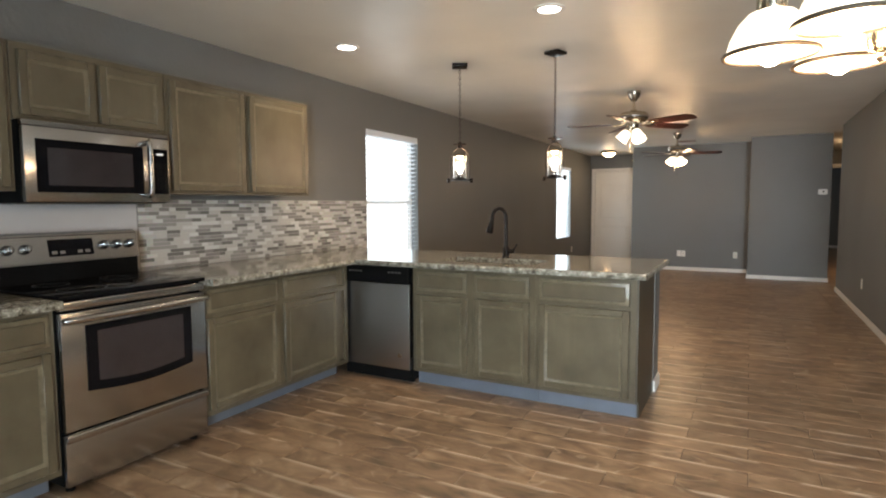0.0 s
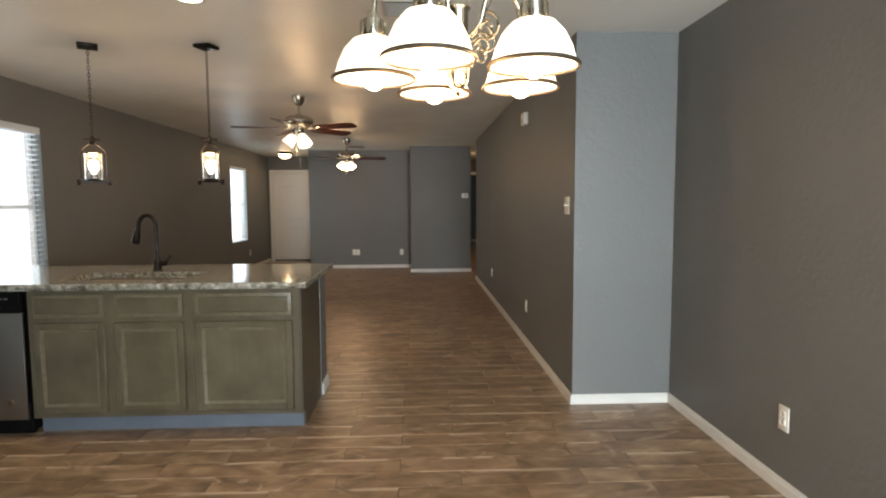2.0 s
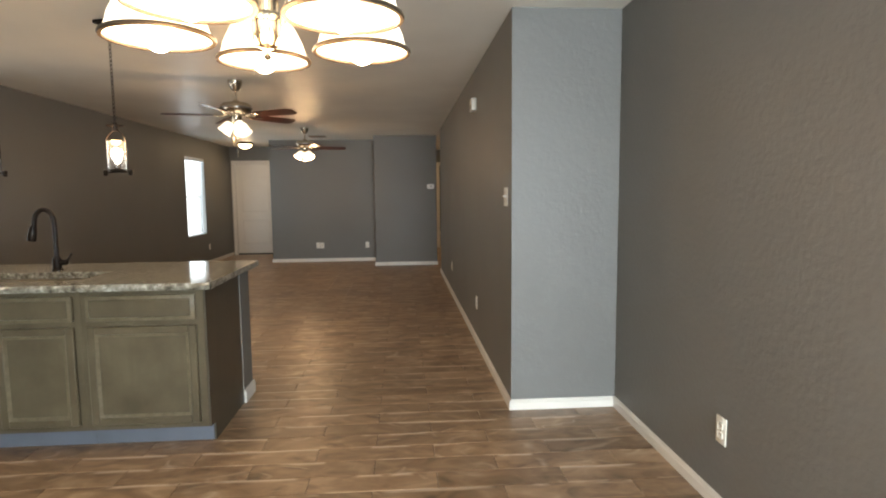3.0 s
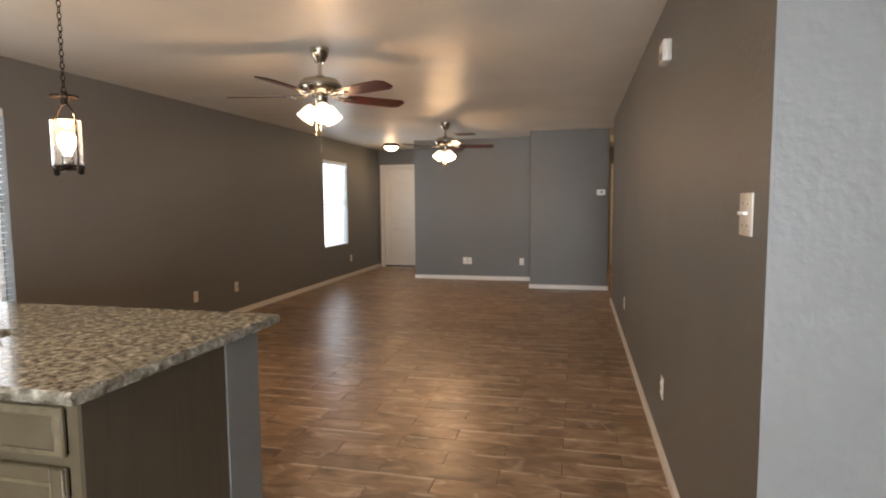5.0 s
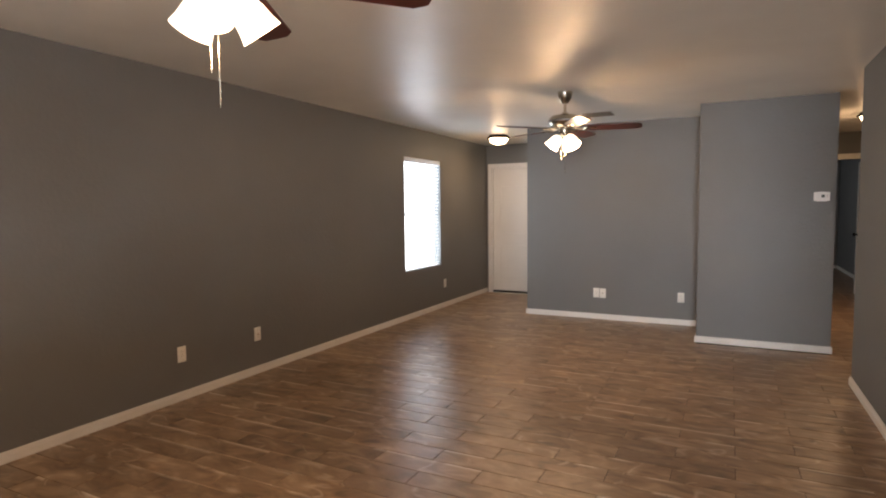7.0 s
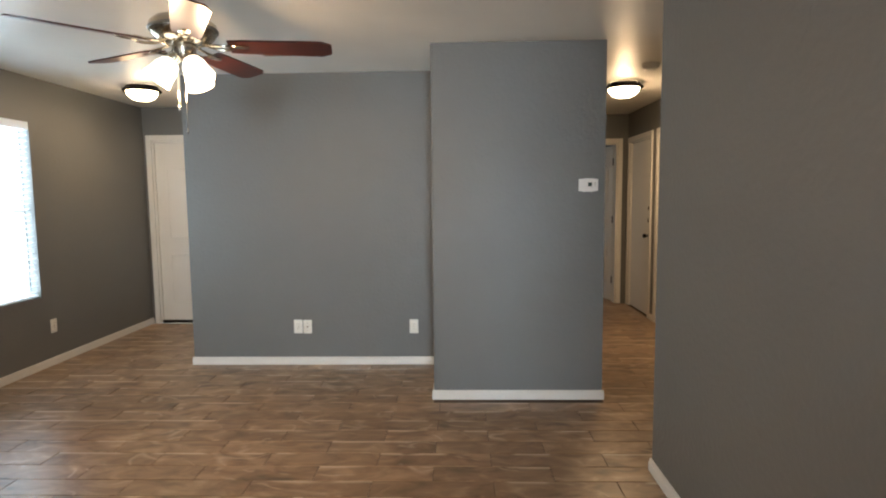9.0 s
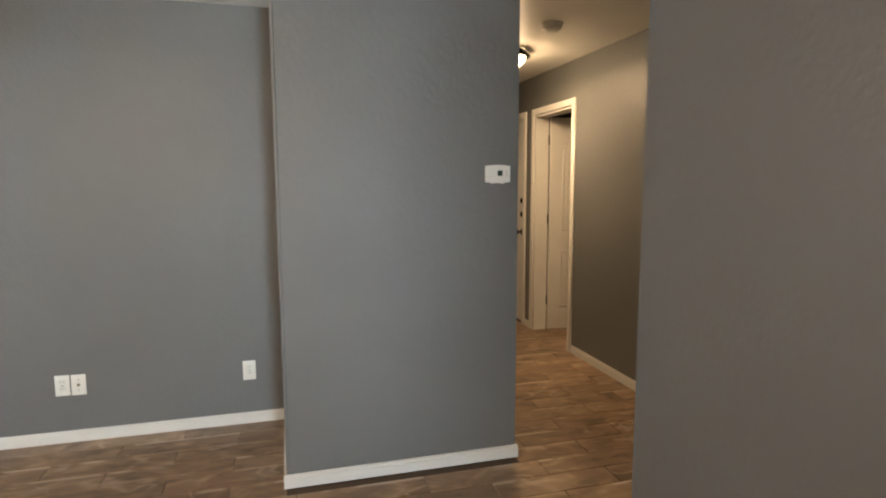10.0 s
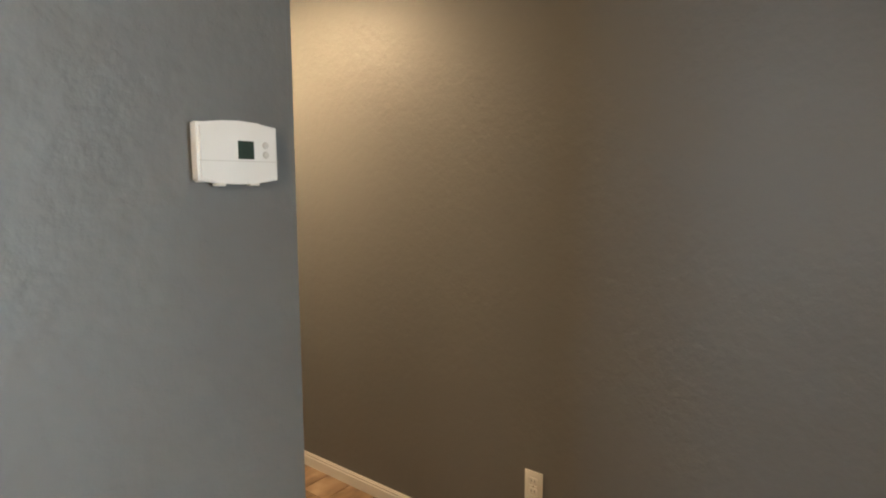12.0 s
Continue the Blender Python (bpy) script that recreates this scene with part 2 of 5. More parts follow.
PLATE = mat("plastic_plate", (0.78, 0.76, 0.70), 0.35, spots=(20, (0.72, 0.69, 0.62), 0.5))
SLOT = mat("slot_dark", (0.05, 0.045, 0.04), 0.5, grain=(60, (0.08, 0.07, 0.06), 0.5))
BLIND = mat("blind_vinyl", (0.86, 0.87, 0.88), 0.45, spots=(9, (0.80, 0.82, 0.84), 0.5))
nt = BLIND.node_tree
glowy, blend = nt.nodes.new("ShaderNodeBsdfTranslucent"), nt.nodes.new("ShaderNodeMixShader")
glowy.inputs["Color"].default_value, blend.inputs[0].default_value = (0.86, 0.88, 0.90, 1), 0.3
nt.links.new(nt.nodes["Principled BSDF"].outputs[0], blend.inputs[1])
nt.links.new(glowy.outputs[0], blend.inputs[2])
nt.links.new(blend.outputs[0], nt.nodes["Material Output"].inputs["Surface"])
VINYL = mat("window_vinyl", (0.80, 0.80, 0.79), 0.4, spots=(9, (0.74, 0.74, 0.73), 0.5))
VENT = mat("vent_enamel", (0.30, 0.25, 0.20), 0.5, grain=(60, (0.22, 0.18, 0.14), 0.5))
VENTW = mat("vent_white_enamel", (0.62, 0.60, 0.56), 0.45, grain=(60, (0.5, 0.48, 0.44), 0.5))
GROUT = mat("grout", (0.080, 0.054, 0.036), 0.8, grain=(120, (0.06, 0.04, 0.027), 0.6))
GROUTL = mat("light_grout", (0.55, 0.53, 0.49), 0.8, grain=(150, (0.45, 0.43, 0.4), 0.6))
SCREEN = mat("lcd_screen", (0.035, 0.055, 0.045), 0.12, grain=(300, (0.05, 0.075, 0.06), 0.5))
SHADE = glow("lit_frosted_glass", (1.0, 0.84, 0.62), 2.2)
DOME = glow("lit_dome_glass", (1.0, 0.76, 0.44), 13.0)
BULB = glow("lit_bulb", (1.0, 0.90, 0.74), 26.0)
COOLB = glow("lit_white_bulb", (1.0, 0.94, 0.85), 22.0)
HAZE = glow("sunlit_haze", (0.93, 0.97, 1.0), 1.9)
CAN = glow("lit_can_lens", (1.0, 0.93, 0.82), 18.0)
GLASS = clear_glass("clear_glass")
SEEDED = clear_glass("pendant_glass", (0.96, 0.98, 0.98), 0.05)
nt = SEEDED.node_tree
milky, mixer = nt.nodes.new("ShaderNodeBsdfTranslucent"), nt.nodes.new("ShaderNodeMixShader")
milky.inputs["Color"].default_value, mixer.inputs[0].default_value = (0.95, 0.96, 0.97, 1), 0.03
nt.links.new(nt.nodes["Principled BSDF"].outputs[0], mixer.inputs[1])
nt.links.new(milky.outputs[0], mixer.inputs[2])
nt.links.new(mixer.outputs[0], nt.nodes["Material Output"].inputs["Surface"])
GRANITE, GRANITEC = granite_material("speckled_granite"), granite_material("chiselled_granite", 26, 0.28)
PLANK, PLANKS = plank_material("plank", True), plank_material("plank_field", False)
MOSAIC, MOSAICS = mosaic_material("mosaic", True), mosaic_material("mosaic_field", False)
EARTH = mat("dry_yard", (0.20, 0.17, 0.12), 0.9, spots=(0.6, (0.12, 0.13, 0.06), 0.8), grain=(9, (0.26, 0.22, 0.16), 0.6))

# ---- mesh helpers ----


def box(bm, x0, y0, z0, x1, y1, z1, bev=0.0, seg=1):
    r = bmesh.ops.create_cube(bm, size=1, matrix=Matrix.LocRotScale(((x0 + x1) / 2, (y0 + y1) / 2, (z0 + z1) / 2), None, (abs(x1 - x0), abs(y1 - y0), abs(z1 - z0))))
    if bev:
        edges = list({e for v in r["verts"] for e in v.link_edges})
        bmesh.ops.bevel(bm, geom=edges, offset=bev, segments=seg, affect="EDGES", profile=0.5)
    return bm


def lathe(bm, profile, n=32, at=(0, 0, 0), m=None):
    """A turned shape from (radius, height) pairs; a radius of 0 closes an end."""
    m = m or Matrix.Translation(at)
    rings = []
    for r, z in profile:
        if r < 1e-6:
            rings.append([bm.verts.new(m @ Vector((0, 0, z)))])
        else:
            rings.append([bm.verts.new(m @ Vector((r * math.cos(2 * math.pi * k / n), r * math.sin(2 * math.pi * k / n), z))) for k in range(n)])
    for a, b in zip(rings, rings[1:]):
        for k in range(n):
            j = (k + 1) % n
            if len(a) == 1 and len(b) == 1:
                continue
            if len(a) == 1:
                bm.faces.new((a[0], b[j], b[k]))
            elif len(b) == 1:
                bm.faces.new((a[k], a[j], b[0]))
            else:
                bm.faces.new((a[k], a[j], b[j], b[k]))
    return bm


def tube(bm, pts, r, n=8, closed=False):
    """A round rod along points; r may be one radius or one for each point."""
    pts = [Vector(p) for p in pts]
    rings, up = [], Vector((0.13, 0.27, 0.95)).normalized()
    for i, p in enumerate(pts):
        a = pts[i - 1] if (i or closed) else p
        b = pts[(i + 1) % len(pts)] if (i < len(pts) - 1 or closed) else p
        d = (b - a).normalized()
        side = d.cross(up)
        if side.length < 0.2:
            side = d.cross(Vector((1, 0, 0)))
        side.normalize()
        top = side.cross(d)
        rad = r[i] if isinstance(r, (list, tuple)) else r
        rings.append([bm.verts.new(p + rad * (math.cos(2 * math.pi * k / n) * side + math.sin(2 * math.pi * k / n) * top)) for k in range(n)])
    for a, b in list(zip(rings, rings[1:])) + ([(rings[-1], rings[0])] if closed else []):
        for k in range(n):
            bm.faces.new((a[k], a[(k + 1) % n], b[(k + 1) % n], b[k]))
    if not closed:
        bm.faces.new(rings[0][::-1])
        bm.faces.new(rings[-1])
    return bm


def ball(bm, at, r, sq=(1, 1, 1), n=14):
    bmesh.ops.create_uvsphere(bm, u_segments=n, v_segments=max(6, n // 2), radius=r, matrix=Matrix.LocRotScale(at, None, sq))
    return bm


def sweep(pts, steps=8):
    """Points of a smooth line through the given ones."""
    p = [Vector(q) for q in pts]
    p = [2 * p[0] - p[1]] + p + [2 * p[-1] - p[-2]]
    out = []
    for a, b, c, d in zip(p, p[1:], p[2:], p[3:]):
        for k in range(steps):
            t = k / steps
            out.append(0.5 * (2 * b + (c - a) * t + (2 * a - 5 * b + 4 * c - d) * t * t + (3 * b - a - 3 * c + d) * t**3))
    return out + [p[-2]]


def finish(bm, name, material, smooth=True):
    bmesh.ops.recalc_face_normals(bm, faces=bm.faces)
    me = bpy.data.meshes.new(name)
    bm.to_mesh(me)
    bm.free()
    me.materials.append(material)
    if smooth:
        me.polygons.foreach_set("use_smooth", [True] * len(me.polygons))
        me.set_sharp_from_angle(angle=radians(38))
    return me


def part(name, bm, material, parent, label=""):
    ob = new(name, finish(bm, name, material))
    ob.parent = parent
    if label:
        ob["label"] = label
    return ob


def thing(name, label, category, at=(0, 0, 0), turn=0, group="", kind=""):
    ob = new(name)
    ob.empty_display_size = 0.1
    ob.matrix_world = pose(*at, 0, 0, turn)
    return tagged(ob, label, category, group, kind)


def solid(name, bm, material, label, category, kind="structure", group=""):
    return tagged(new(name, finish(bm, name, material)), label, category, group, kind)


B = bmesh.new

# ---- the shell ----
XL, XN, XR, XH = -3.27, 1.912, 1.248, 2.43      # left wall, nook wall, living wall, hall wall
YB, YN, YE, YW, YR, YD, YH = -2.6, 3.288, 9.615, 10.66, 11.500, 13.12, 14.2
H, T = 2.44, 0.13
W1, W2 = (4.100, 5.095), (10.428, 11.412)
WZ = (0.60, 2.065)


def wall_x(x0, x1, y0, y1, holes=()):
    """A wall that runs along y, with (y0, y1, z0, z1) openings through it."""
    bm, y = B(), y0
    for a, b, lo, hi in sorted(holes):
        box(bm, x0, y, 0, x1, a, H)
        if lo > 0:
            box(bm, x0, a, 0, x1, b, lo)
        box(bm, x0, a, hi, x1, b, H)
        y = b
    return box(bm, x0, y, 0, x1, y1, H)


def wall_y(y0, y1, x0, x1, holes=()):
    bm, x = B(), x0
    for a, b, lo, hi in sorted(holes):
        box(bm, x, y0, 0, a, y1, H)
        if lo > 0:
            box(bm, a, y0, 0, b, y1, lo)
        box(bm, a, y0, hi, b, y1, H)
        x = b
    return box(bm, x, y0, 0, x1, y1, H)


HD1, HD2 = (12.31, 13.05), (13.30, 14.10)       # doorway and door in the hall wall
ED, FD = (1.52, 2.30), (-3.18, -2.27)            # door at the hall's end, front door
DH = 2.075
GREY = "smooth medium-grey painted drywall wall"
solid("wall_west", wall_x(XL - T, XL, YB - T, YD + T, [(*W1, *WZ), (*W2, *WZ)]), WALL, "long medium-grey painted wall with two windows", "wall")
solid("wall_nook_east", wall_x(XN, XN + T, YB - T, YN), WALL, GREY + " beside the dining nook", "wall")
solid("wall_nook_end", wall_y(YN, YN + T, XR, XN + T), WALL, "short medium-grey wall end with rounded corner", "wall")
solid("wall_living_east", wall_x(XR, XR + T, YN + T, YE), WALL, GREY + " along the living room", "wall")
solid("wall_hall_return", wall_y(YE - T, YE, XR + T, XH + T), WALL, GREY + " closing the hall", "wall")
solid("wall_chase_front", wall_y(YW, YW + T, 0.08, XR), WALL, "projecting medium-grey wall with a thermostat", "wall")
solid("wall_chase_side", wall_x(0.08, 0.08 + T, YW + T, YR), WALL, GREY + " at the side of the projection", "wall")
solid("wall_living_end", wall_y(YR, YR + T, -2.025, 0.08 + T), WALL, "recessed medium-grey wall with outlets", "wall")
solid("wall_entry_side", wall_x(-2.025, -2.025 + T, YR + T, YD), WALL, GREY + " beside the front door", "wall")
solid("wall_entry_end", wall_y(YD, YD + T, XL, -2.025 + T, [(*FD, 0, DH)]), WALL, GREY + " with the front door", "wall")
solid("wall_hall_west", wall_x(XR - T, XR, YW + T, YH), WALL, GREY + " of the hall", "wall")
solid("wall_hall_east", wall_x(XH, XH + T, YE, YH, [(*HD1, 0, DH), (*HD2, 0, DH)]), WALL, "medium-grey hall wall with a doorway and a door", "wall")
solid("wall_hall_end", wall_y(YH, YH + T, -1.0, 2.5 + T, [(*ED, 0, DH)]), WALL, GREY + " at the end of the hall", "wall")
solid("wall_south", wall_y(YB - T, YB, XL, XN, [(0.66, 1.86, 0, 2.05)]), WALL, GREY + " with a patio door opening", "wall")
bm = B()
for a in ((XH + T, 11.4, 4.0, 11.4 + T), (XH + T, YH, 4.0, YH + T), (4.0, 11.4, 4.0 + T, YH + T)):
    box(bm, a[0], a[1], 0, a[2], a[3], H)
solid("wall_bedroom", bm, WALL, GREY + " of the room beyond the hall", "wall")
solid("wall_far_room_east", wall_x(2.5, 2.5 + T, YH + T, 19.3), WALL, GREY + " of the dark room", "wall")
solid("wall_far_room_west", wall_x(-1.0 - T, -1.0, YH, 19.3, [(16.2, 17.4, 0.9, 2.05)]), WALL, GREY + " of the dark room", "wall")
solid("wall_far_room_end", wall_y(19.3, 19.3 + T, -1.0 - T, 2.5 + T), WALL, GREY + " at the back of the dark room", "wall")
bm = B()
box(bm, XL - T, YB - T, H, 4.2, 19.5, H + 0.12)
solid("ceiling", bm, CEIL, "warm white knockdown-textured ceiling", "ceiling")
bm = B()
box(bm, XL, YB, -0.10, XN, 11.6, -0.006)
box(bm, XL, 11.6, -0.10, XN, YD, -0.006)
box(bm, XN, YN, -0.10, 4.0, YH, -0.006)
box(bm, XR, YD, -0.10, XN, YH, -0.006)
box(bm, -1.0, YH, -0.10, 2.5, 19.3, -0.006)
FLOOR = solid("floor", bm, GROUT, "wood-look porcelain plank tile floor, brown with cream streaks", "floor")
bm = B()
bmesh.ops.create_grid(bm, x_segments=24, y_segments=24, size=400, matrix=Matrix.Translation((0, 0, -0.14)))
solid("ground", bm, EARTH, "dry yard soil around the house", "ground")


def board(bm, x0, y0, x1, y1, nx, ny, h=0.066, t=0.014):
    """A stretch of baseboard on a wall line, standing out along (nx, ny)."""
    for lo, hi, d in ((0.0, h - 0.018, t), (h - 0.018, h - 0.006, t * 0.72), (h - 0.006, h, t * 0.45)):
        xs, ys = sorted((x0, x1)), sorted((y0, y1))
        if nx:
            xs = sorted((x0 + nx * 0.0005, x0 + nx * d))
        else:
            ys = sorted((y0 + ny * 0.0005, y0 + ny * d))
        box(bm, xs[0], ys[0], lo + 0.0005, xs[1], ys[1], hi)
    return bm


BB = "white painted wood baseboard"
for a in ((XL, 3.80, XL, YD, 1, 0), (XN, YB, XN, YN, -1, 0), (XR, YN, XN - 0.015, YN, 0, -1), (XR, YN - 0.014, XR, YE + 0.014, -1, 0), (0.08 - 0.014, YW, XR + 0.014, YW, 0, -1),
          (-2.025 - 0.014, YR, 0.08, YR, 0, -1), (-2.025, YR, -2.025, YD, -1, 0), (XH, YE, XH, HD1[0] - 0.062, -1, 0), (XH, HD1[1] + 0.062, XH, HD2[0] - 0.062, -1, 0), (XR, YW, XR, YH, 1, 0), (XR, YE, XH, YE, 0, 1), (0.08, YW, 0.08, YR, -1, 0), (-1.0, 19.3, 2.5, 19.3, 0, -1), (2.5, YH + T, 2.5, 19.3, -1, 0)):
    solid("baseboard", board(B(), *a), TRIM, BB, "baseboard")
# bullnose corner beads
for x, y, u, v in ((XR, YN, 1, 1), (XR, YE, 1, -1), (0.08, YW, 1, 1), (XR, YW, -1, 1), (-2.025, YR, 1, 1)):
    solid("trim", tube(B(), [(x + 0.0078 * u, y + 0.0078 * v, 0.086), (x + 0.0078 * u, y + 0.0078 * v, H)], 0.0100 if x == 0.08 else 0.0081, 16), WALL, "rounded grey drywall corner", "corner trim")

# ---- windows and blinds ----


def window(name, y0, y1):
    w = thing(name, "white vinyl single-hung window behind a blind", "window", (XL - 0.10, (y0 + y1) / 2, WZ[0]), kind="structure")
    hw, hh = (y1 - y0) / 2, WZ[1] - WZ[0]
    bm = B()
    for a in ((-hw, 0, -hw + 0.045, hh), (hw - 0.045, 0, hw, hh), (-hw + 0.045, 0, hw - 0.045, 0.05), (-hw + 0.045, hh - 0.045, hw - 0.045, hh)):
        box(bm, -0.03, a[0], a[1], 0.016, a[2], a[3], 0.004)
    part("window_frame", bm, VINYL, w)
    part("meeting_rail", box(B(), -0.022, -hw + 0.045, hh * 0.5 - 0.016, 0.030, hw - 0.045, hh * 0.5 + 0.025, 0.004), VINYL, w)
    for lo, hi, d in ((0.05, hh * 0.5 - 0.025, 0.012), (hh * 0.5 + 0.025, hh - 0.045, -0.012)):
        p = part("pane", box(B(), d - 0.002, -hw + 0.045, lo, d + 0.002, hw - 0.045, hi), GLASS, w)
        p.visible_shadow = False
    part("window_sill", box(B(), 0.031, -hw + 0.002, 0.0, 0.098, hw - 0.002, 0.012, 0.003), WALL, w)
    b = thing("window_blind", "lowered white two-inch horizontal window blind", "blind", (XL - 0.034, (y0 + y1) / 2, WZ[0] + 0.012), group="window blinds")
    part("headrail", box(B(), -0.028, -hw + 0.006, hh - 0.058, 0.028, hw - 0.006, hh - 0.014, 0.004), BLIND, b)
    part("valance", box(B(), 0.029, -hw + 0.004, hh - 0.078, 0.035, hw - 0.004, hh - 0.013, 0.002), BLIND, b)
    part("bottom_rail", box(B(), -0.025, -hw + 0.010, 0.004, 0.025, hw - 0.010, 0.022, 0.004), BLIND, b)
    bm = B()
    rows = [[bm.verts.new((x, y, 0.0035 * (1 - (x / 0.025) ** 2))) for x in (-0.025, -0.0125, 0, 0.0125, 0.025)] for y in (-hw + 0.004, hw - 0.004)]
    for k in range(4):
        bm.faces.new((rows[0][k], rows[0][k + 1], rows[1][k + 1], rows[1][k]))
    bmesh.ops.solidify(bm, geom=bm.faces[:], thickness=0.003)
    me = finish(bm, "slat", BLIND)
    n = int((hh - 0.10) / 0.0445)
    for k in range(n):
        s = new("slat", me)
        s.parent = b
        s.matrix_basis = pose(0, 0, 0.045 + k * (hh - 0.125) / (n - 1), 0, -12, 0)
    for y in (-hw * 0.62, hw * 0.62):
        part("ladder_cord", tube(B(), [(0.026, y, 0.02), (0.026, y, hh - 0.06)], 0.0012, 6), BLIND, b)
    part("tilt_wand", tube(B(), [(0.040, -hw + 0.09, hh - 0.08), (0.042, -hw + 0.09, hh - 0.62)], 0.0045, 8), BLIND, b)


window("window_1", *W1)
window("window_2", *W2)
for y0, y1 in ((2.5, 9.0), (9.05, 18.0)):
    solid("backdrop", box(B(), XL - 1.32, y0, -0.02, XL - 1.30, y1, 4.2), HAZE, "bright hazy daylight beyond the window", "backdrop")
w = thing("window_3", "glazed patio door letting daylight into the nook", "patio door", (1.26, YB - T / 2, 0), kind="structure")
bm = B()
for a in ((-0.6, 0.0, -0.53, 2.05), (0.53, 0.0, 0.6, 2.05), (-0.53, 0.0, 0.53, 0.09), (-0.53, 1.97, 0.53, 2.05)):
    box(bm, a[0], -0.03, a[1], a[2], 0.03, a[3], 0.004)
part("frame", bm, VINYL, w)
p = part("pane", box(B(), -0.53, -0.003, 0.09, 0.53, 0.003, 1.97), GLASS, w)
p.visible_shadow = False

# ---- doors ----


def casing(w, x0, x1, top, y=-0.012, t=0.018, cw=0.057):
    part("casing", box(B(), x0 - cw, y - t, 0, x0, y, top + cw, 0.004), TRIM, w)
    part("casing", box(B(), x1, y - t, 0, x1 + cw, y, top + cw, 0.004), TRIM, w)
    part("casing", box(B(), x0 + 0.0005, y - t, top, x1 - 0.0005, y, top + cw, 0.004), TRIM, w)


def arch_ring(bm, x0, x1, z0, z1, rise, y, r=0.008):
    pts = [(x0, y, z0), (x0, y, z1)]
    if rise:
        pts += [(x0 + (x1 - x0) * k / 12, y, z1 + rise * math.sin(math.pi * k / 12)) for k in range(1, 12)]
    pts += [(x1, y, z1), (x1, y, z0)]
    return tube(bm, pts, r, 6, closed=True)


def leaf(w, x0, x1, top, y0, arch=True, panels=True, name="door_leaf"):
    """A white moulded door leaf with raised panel beads, its face at y0 looking to -y."""
    d = part(name, box(B(), x0 + 0.003, y0, 0.010, x1 - 0.003, y0 + 0.038, top - 0.003, 0.002), DOORP, w)
    if panels:
        wd = x1 - x0
        for lo, hi, rise in ((0.24, 0.78, 0), (0.98, top - 0.30, 0.10 if arch else 0)):
            bm = arch_ring(B(), x0 + 0.13, x1 - 0.13, lo, hi, rise, y0 - 0.001, 0.009)
            part("panel_bead", bm, DOORP, d)
            part("panel", box(B(), x0 + 0.165, y0 - 0.005, lo + 0.035, x1 - 0.165, y0 + 0.001, hi - 0.03, 0.0045), DOORP, d)
    return d


def knob(d, x, y, z, sgn=-1):
    m = pose(x, y, z, 90, 0, 0)
    part("knob", lathe(B(), [(0, 0), (0.030, 0), (0.030, 0.006), (0.011, 0.012), (0.011, 0.035), (0.026, 0.045), (0.028, 0.058), (0.018, 0.068), (0, 0.070)], 20, m=m), BRONZE, d, "dark bronze round knob")


w = thing("door_1", "closed white painted front door in white casing", "door", ((FD[0] + FD[1]) / 2, YD, 0), kind="structure")
hw = (FD[1] - FD[0]) / 2
casing(w, -hw, hw, DH, 0)
part("jamb", box(box(box(B(), -hw, 0.001, 0, -hw + 0.02, T, DH), hw - 0.02, 0.001, 0, hw, T, DH), -hw + 0.02, 0.001, DH - 0.02, hw - 0.02, T, DH), TRIM, w)
d = leaf(w, -hw + 0.02, hw - 0.02, DH - 0.02, 0.03, False)
# raised threshold, its dark front stands for the shaded gap under the leaf
part("threshold", box(B(), -hw + 0.0205, -0.006, 0.0005, hw - 0.0205, 0.0285, 0.034, 0.004), BRONZE, w, "dark bronze threshold drawing the dark gap under the door")
w = thing("door_2", "open white arched-panel door swung into a dark room", "door", ((ED[0] + ED[1]) / 2, YH, 0), kind="structure")
hw = (ED[1] - ED[0]) / 2
casing(w, -hw, hw, DH, 0)
part("jamb", box(box(box(B(), -hw, 0.001, 0, -hw + 0.02, T, DH), hw - 0.02, 0.001, 0, hw, T, DH), -hw + 0.02, 0.001, DH - 0.02, hw - 0.02, T, DH), TRIM, w)
d = leaf(w, -2 * hw + 0.045, 0, DH - 0.02, 0.0)
knob(d, -2 * hw + 0.115, 0.0, 0.94)
d.matrix_basis = pose(hw - 0.024, T + 0.004, 0, 0, 0, -78)
for z in (0.25, 1.05, 1.80):
    part("hinge", tube(B(), [(hw - 0.026, T - 0.004, z), (hw - 0.026, T - 0.004, z + 0.09)], 0.007, 8), BRONZE, w, "dark bronze hinge")
w = thing("door_3", "closed smooth white door with deadbolt beside the hall", "door", (XH, (HD2[0] + HD2[1]) / 2, 0), -90, kind="structure")
hw = (HD2[1] - HD2[0]) / 2
casing(w, -hw, hw, DH, 0)
part("jamb", box(box(box(B(), -hw, 0.001, 0, -hw + 0.02, T, DH), hw - 0.02, 0.001, 0, hw, T, DH), -hw + 0.02, 0.001, DH - 0.02, hw - 0.02, T, DH), TRIM, w)
d = leaf(w, -hw + 0.02, hw - 0.02, DH - 0.02, 0.02, panels=False)
knob(d, hw - 0.09, 0.02, 0.94)
for z in (1.12, 1.26):
    part("deadbolt", lathe(B(), [(0, 0), (0.028, 0), (0.026, 0.012), (0.012, 0.016), (0, 0.017)], 18, m=pose(hw - 0.09, 0.02, z, 90, 0, 0)), BRONZE, d, "dark bronze deadbolt")
w = thing("door_4", "open white panel door swung into the room beyond", "door", (XH, (HD1[0] + HD1[1]) / 2, 0), -90, kind="structure")
hw = (HD1[1] - HD1[0]) / 2
casing(w, -hw, hw, DH, 0)
part("jamb", box(box(box(B(), -hw, 0.001, 0, -hw + 0.02, T, DH), hw - 0.02, 0.001, 0, hw, T, DH), -hw + 0.02, 0.001, DH - 0.02, hw - 0.02, T, DH), TRIM, w)
d = leaf(w, 0, 2 * hw - 0.04, DH - 0.02, -0.038)
